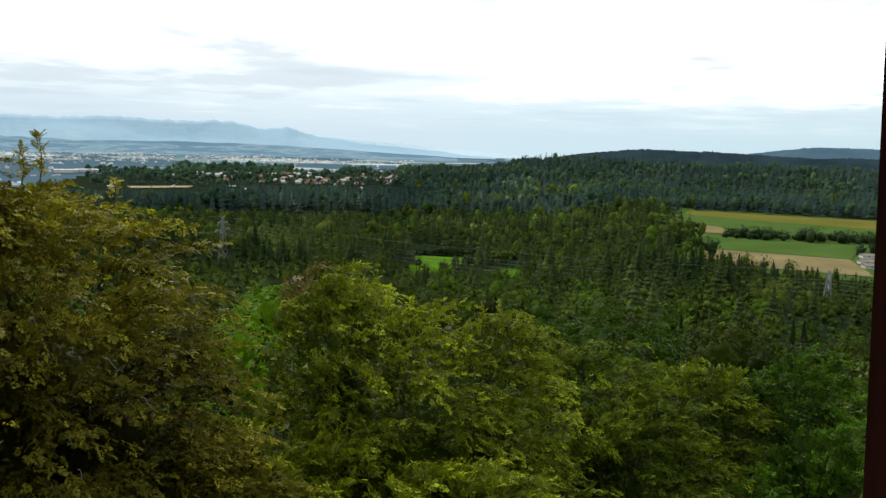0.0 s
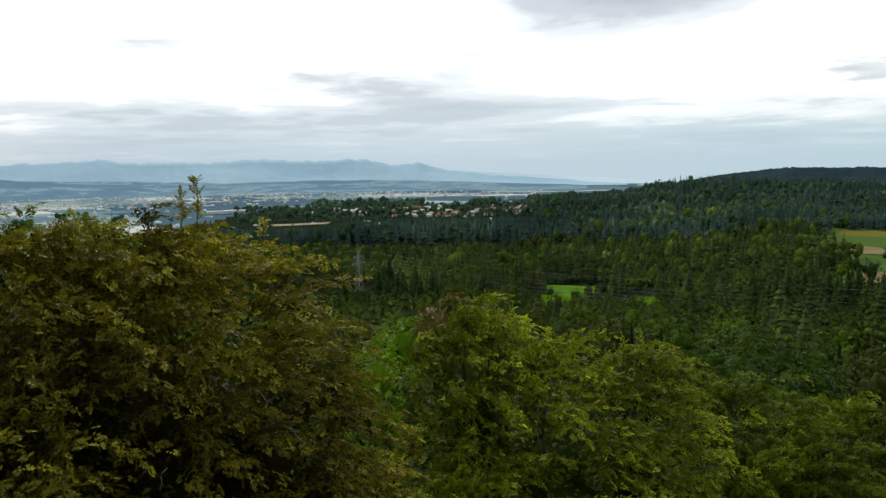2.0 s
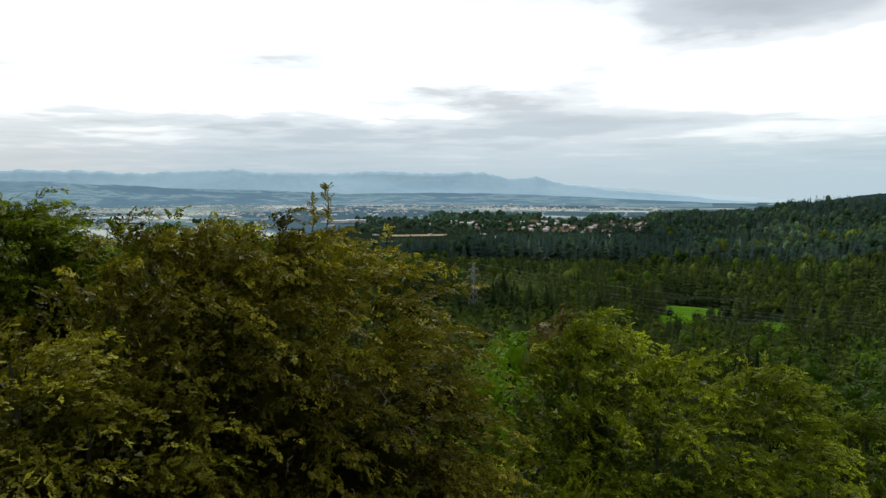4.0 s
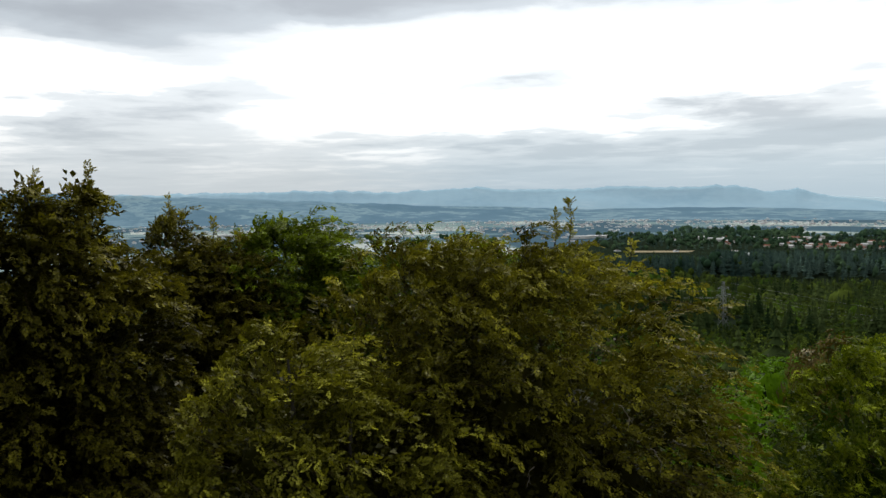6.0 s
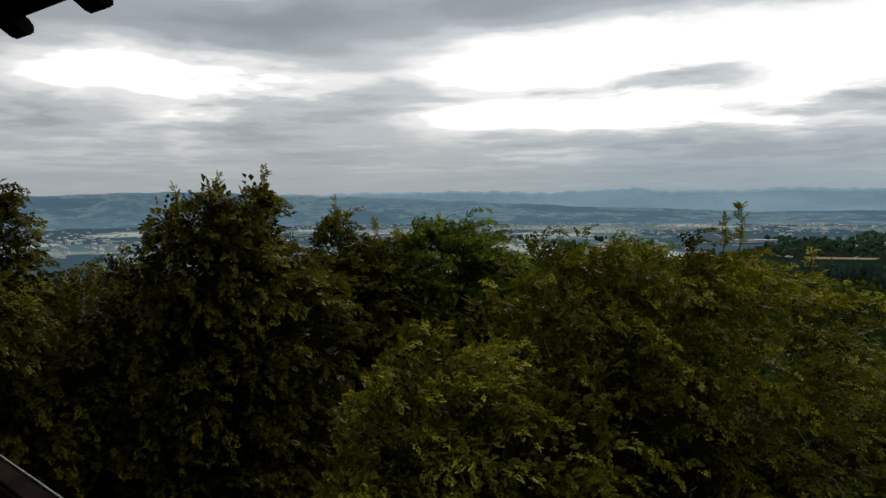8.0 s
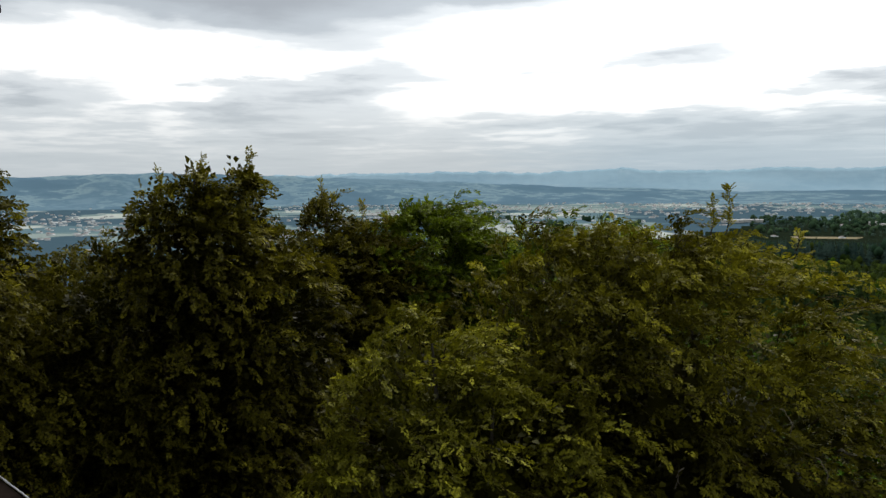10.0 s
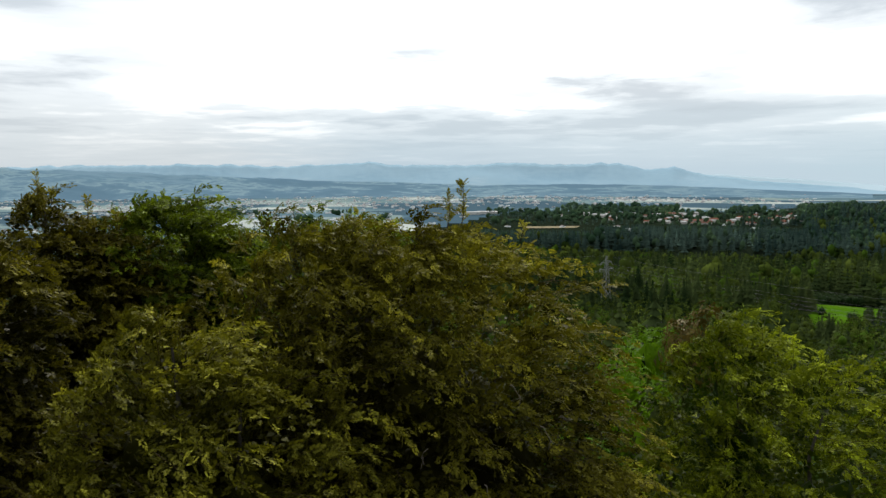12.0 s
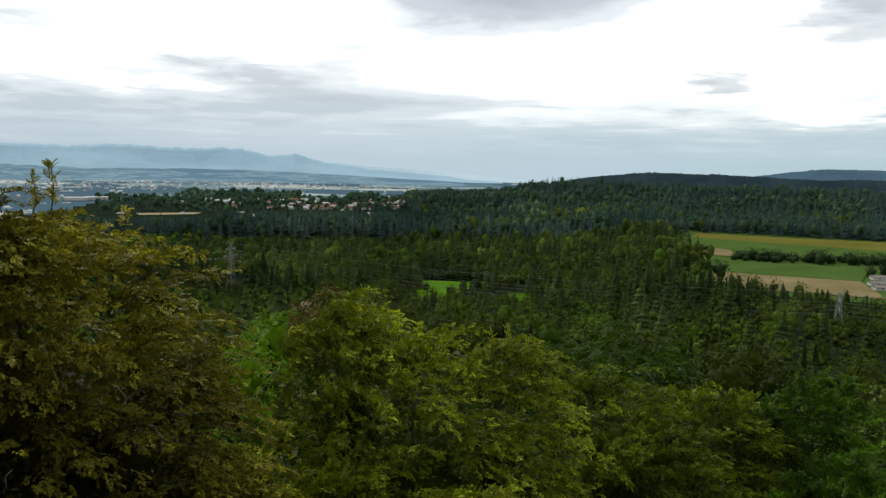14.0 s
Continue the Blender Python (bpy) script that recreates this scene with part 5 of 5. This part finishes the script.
def pylon(label, az, r, tall, turn):
    p = polar(az, r)
    gz = ground_z(p.x, p.y)
    tall = EYE_Z - r * math.tan(radians(tall)) - gz
    root = tagged(new("power_pylon"), label, "pylon", "pylons of the power line")
    w0, w1 = 2.6, 0.5
    for sx in (-1, 1):
        for sy in (-1, 1):
            part("leg", beam_bm((sx * w0, sy * w0, -0.5), (sx * w1, sy * w1, tall), 0.22, 0.22, 0), PYLON_STEEL, root)
    zs = [tall * q for q in (0, 0.17, 0.32, 0.45, 0.57, 0.67, 0.76, 0.84, 0.92, 1.0)]
    for z0, z1 in zip(zs, zs[1:]):
        a, b = w0 + (w1 - w0) * z0 / tall, w0 + (w1 - w0) * z1 / tall
        for k in range(4):
            c, s = ((1, 0), (0, 1), (-1, 0), (0, -1))[k]
            q0 = (c * a - s * a, s * a + c * a, z0)
            q1 = (c * b + s * b, s * b - c * b, z1)
            part("lattice_bar", beam_bm(q0, q1, 0.13, 0.13, 0), PYLON_STEEL, root)
            q0 = (c * a + s * a, s * a - c * a, z0)
            q1 = (c * b - s * b, s * b + c * b, z1)
            part("lattice_bar", beam_bm(q0, q1, 0.13, 0.13, 0), PYLON_STEEL, root)
    ends = []
    for z, L in ((tall * 0.68, 7.5), (tall * 0.84, 5.5)):
        for s in (-1, 1):
            part("cross_arm", beam_bm((0, 0, z), (s * L, 0, z + 0.5), 0.28, 0.4, 0), PYLON_STEEL, root)
            part("cross_arm_tie", beam_bm((0, 0, z + 2.2), (s * L, 0, z + 0.6), 0.16, 0.16, 0), PYLON_STEEL, root)
            part("insulator", beam_bm((s * L, 0, z + 0.3), (s * L, 0, z - 1.4), 0.18, 0.18, 0), PYLON_STEEL, root)
            ends.append((s * L, 0, z - 1.4))
            if L > 7:
                part("insulator", beam_bm((s * L * 0.55, 0, z + 0.2), (s * L * 0.55, 0, z - 1.4), 0.18, 0.18, 0), PYLON_STEEL, root)
                ends.append((s * L * 0.55, 0, z - 1.4))
    ends.append((0, 0, tall))
    root.matrix_basis = pose(p.x, p.y, gz, 0, 0, turn)
    m = pose(p.x, p.y, gz, 0, 0, turn)
    return [m @ Vector(e) for e in ends]


line_turn = 66
pylons = [pylon("grey lattice power pylon rising from the forest", az, r, t, line_turn) for az, r, t in ((41, 760, 5.2), (16.62, 570, 6.0), (-27.75, 390, 8.05), (-62, 520, 5.5))]
for (A, B), sag in zip(zip(pylons, pylons[1:]), (9, 11, 9)):
    for a, b in zip(A, B):
        s = np.linspace(0, 1, 25)[:, None]
        pts = np.array(a) * (1 - s) + np.array(b) * s - np.array([0, 0, 4.0 * sag]) * s * (1 - s) * 0.6
        v, f = tube(pts, np.full(25, 0.035), 4)
        tagged(new("power_cable", mesh_of("power_cable", v, f, WIRE_METAL)), "thin grey power cable strung between pylons", "cable", "power cables")

# ---- village and farm ----


def house(label, wx, wy, wall_h, roof_h, roof_mat, group):
    root = tagged(new("house"), label, "house", group)
    part("wall", box_bm((-wx / 2, -wy / 2, -1.0), (wx / 2, wy / 2, wall_h)), PLASTER, root)
    o = 0.6
    bm = bmesh.new()
    vs = [bm.verts.new(p) for p in ((-wx / 2 - o, -wy / 2 - o, wall_h - 0.2), (wx / 2 + o, -wy / 2 - o, wall_h - 0.2), (wx / 2 + o, wy / 2 + o, wall_h - 0.2), (-wx / 2 - o, wy / 2 + o, wall_h - 0.2),
                                    (-wx / 2 - o, 0, wall_h + roof_h), (wx / 2 + o, 0, wall_h + roof_h))]
    for q in ((0, 1, 5, 4), (2, 3, 4, 5), (0, 4, 3), (1, 2, 5), (3, 2, 1, 0)):
        bm.faces.new([vs[i] for i in q])
    rf = part("roof", bm, roof_mat, root)
    part("chimney", box_bm((wx * 0.2, 0.6, wall_h + roof_h * 0.5), (wx * 0.2 + 0.9, 1.5, wall_h + roof_h + 0.9)), PLASTER, rf)
    for z in (1.2, 3.9)[: 2 if wall_h > 5 else 1]:
        for i in range(3):
            x = -wx / 2 + wx * (i + 0.5) / 3
            part("window", box_bm((x - 0.6, -wy / 2 - 0.03, z), (x + 0.6, -wy / 2 + 0.05, z + 1.4)), GLASS_DARK, root)
    return root


rng = np.random.default_rng(91)
kinds = [house("pale plastered village house with red tiled roof", 13, 10, 6, 4, ROOF_RED, "village houses"),
         house("pale plastered village house with grey roof", 16, 11, 6.5, 3.2, ROOF_GREY, "village houses"),
         house("long low pale building with red roof", 34, 13, 6, 4.0, ROOF_RED, "village houses"),
         house("large white flat-pitched block", 24, 14, 10, 1.6, ROOF_GREY, "village houses")]
used = [False] * 4
for i in range(85):
    if i < 26:
        az, rr = rng.uniform(9.5, 18.5), rng.uniform(1600, 1800)
    elif i < 55:
        az, rr = rng.uniform(6.5, 14), rng.uniform(1500, 1700)
    elif i < 70:
        az, rr = rng.normal(4.3, 0.45), rng.uniform(1500, 1640)
    else:
        az, rr = rng.uniform(3.2, 17), rng.uniform(1500, 1750)
    p = polar(az, rr)
    k = int(rng.choice(4, p=(0.5, 0.25, 0.1, 0.15)))
    m = scaled(p.x, p.y, ground_z(p.x, p.y), radians(az + rng.uniform(-50, 50)), rng.uniform(0.5, 0.7))
    if not used[k]:
        kinds[k].matrix_basis, used[k] = m, True
    else:
        copy_thing(kinds[k], Matrix.Identity(4)).matrix_basis = m
# trees among the houses
woods("village_trees", "dark garden trees among the village houses", np.random.default_rng(46), 1440, 1980, 2.5, 25.5, lambda r: 21,
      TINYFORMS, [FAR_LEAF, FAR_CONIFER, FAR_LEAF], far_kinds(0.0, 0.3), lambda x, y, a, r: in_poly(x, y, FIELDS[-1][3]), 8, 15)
barn = house("long pale farm shed beside the fields", 30, 9, 2.6, 1.4, SHED_ROOF, "farm sheds")
p = polar(-30.6, 690)
barn.matrix_basis = pose(p.x, p.y, ground_z(p.x, p.y), 0, 0, -8)
for az, rr, t in ((-30.9, 665, -8), (-30.6, 735, -8), (-31.6, 700, 20), (-32.2, 740, 60)):
    p = polar(az, rr)
    copy_thing(barn, pose(p.x, p.y, ground_z(p.x, p.y), 0, 0, t))

hall = house("long white industrial hall in the valley", 46, 20, 5, 1.0, ROOF_GREY, "white halls")
for i, (az, rr, t) in enumerate(((26.9, 1775, 26), (25.6, 1790, 24), (38.5, 2350, 40), (53.5, 2250, 50))):
    p = polar(az, rr)
    m = pose(p.x, p.y, ground_z(p.x, p.y) + 3.0 * (i < 2), 0, 0, t)
    if i:
        copy_thing(hall, Matrix.Identity(4)).matrix_basis = m
    else:
        hall.matrix_basis = m

# towns and farms scattered over the valley floor
rng = np.random.default_rng(92)
pieces, slots = [], []
towns = [(36, 2500, 260), (24, 2700, 260), (33, 3300, 240), (47, 1800, 240), (52, 2400, 260), (60, 1500, 200), (18, 3200, 240), (44, 3000, 240), (12, 2900, 200), (70, 1500, 220), (27, 3700, 200), (56, 3300, 220), (75, 2200, 240)]
for i in range(1700):
    if i < 1350:
        t = towns[i % len(towns)]
        c = polar(t[0], t[1])
        x, y = c.x + rng.normal() * t[2] * 1.3, c.y + rng.normal() * t[2] * 0.55
    else:
        c = polar(rng.uniform(2, 85), rng.uniform(1300, 4000))
        x, y = c.x, c.y
    w, d, h = rng.uniform(6, 14), rng.uniform(6, 10), rng.uniform(2, 4)
    a = rng.uniform(0, 3.14)
    z = ground_z(x, y) - 0.5
    q = np.array([(-w / 2, -d / 2), (w / 2, -d / 2), (w / 2, d / 2), (-w / 2, d / 2)]) @ np.array([[math.cos(a), math.sin(a)], [-math.sin(a), math.cos(a)]]) + (x, y)
    mid0, mid1 = (q[0] + q[3]) / 2, (q[1] + q[2]) / 2
    v = np.array([(*k, z) for k in q] + [(*k, z + h) for k in q] + [(*mid0, z + h * 1.5), (*mid1, z + h * 1.5)])
    f = np.array([(0, 1, 5, 4), (1, 2, 6, 5), (2, 3, 7, 6), (3, 0, 4, 7), (4, 5, 9, 8), (6, 7, 8, 9)])
    pieces.append((v, f))
    slots += [0, 0, 0, 0] + [1 if rng.random() < 0.6 else 2] * 2
v, f = joined(pieces)
# town colours are greyed too, with the haze mixed in
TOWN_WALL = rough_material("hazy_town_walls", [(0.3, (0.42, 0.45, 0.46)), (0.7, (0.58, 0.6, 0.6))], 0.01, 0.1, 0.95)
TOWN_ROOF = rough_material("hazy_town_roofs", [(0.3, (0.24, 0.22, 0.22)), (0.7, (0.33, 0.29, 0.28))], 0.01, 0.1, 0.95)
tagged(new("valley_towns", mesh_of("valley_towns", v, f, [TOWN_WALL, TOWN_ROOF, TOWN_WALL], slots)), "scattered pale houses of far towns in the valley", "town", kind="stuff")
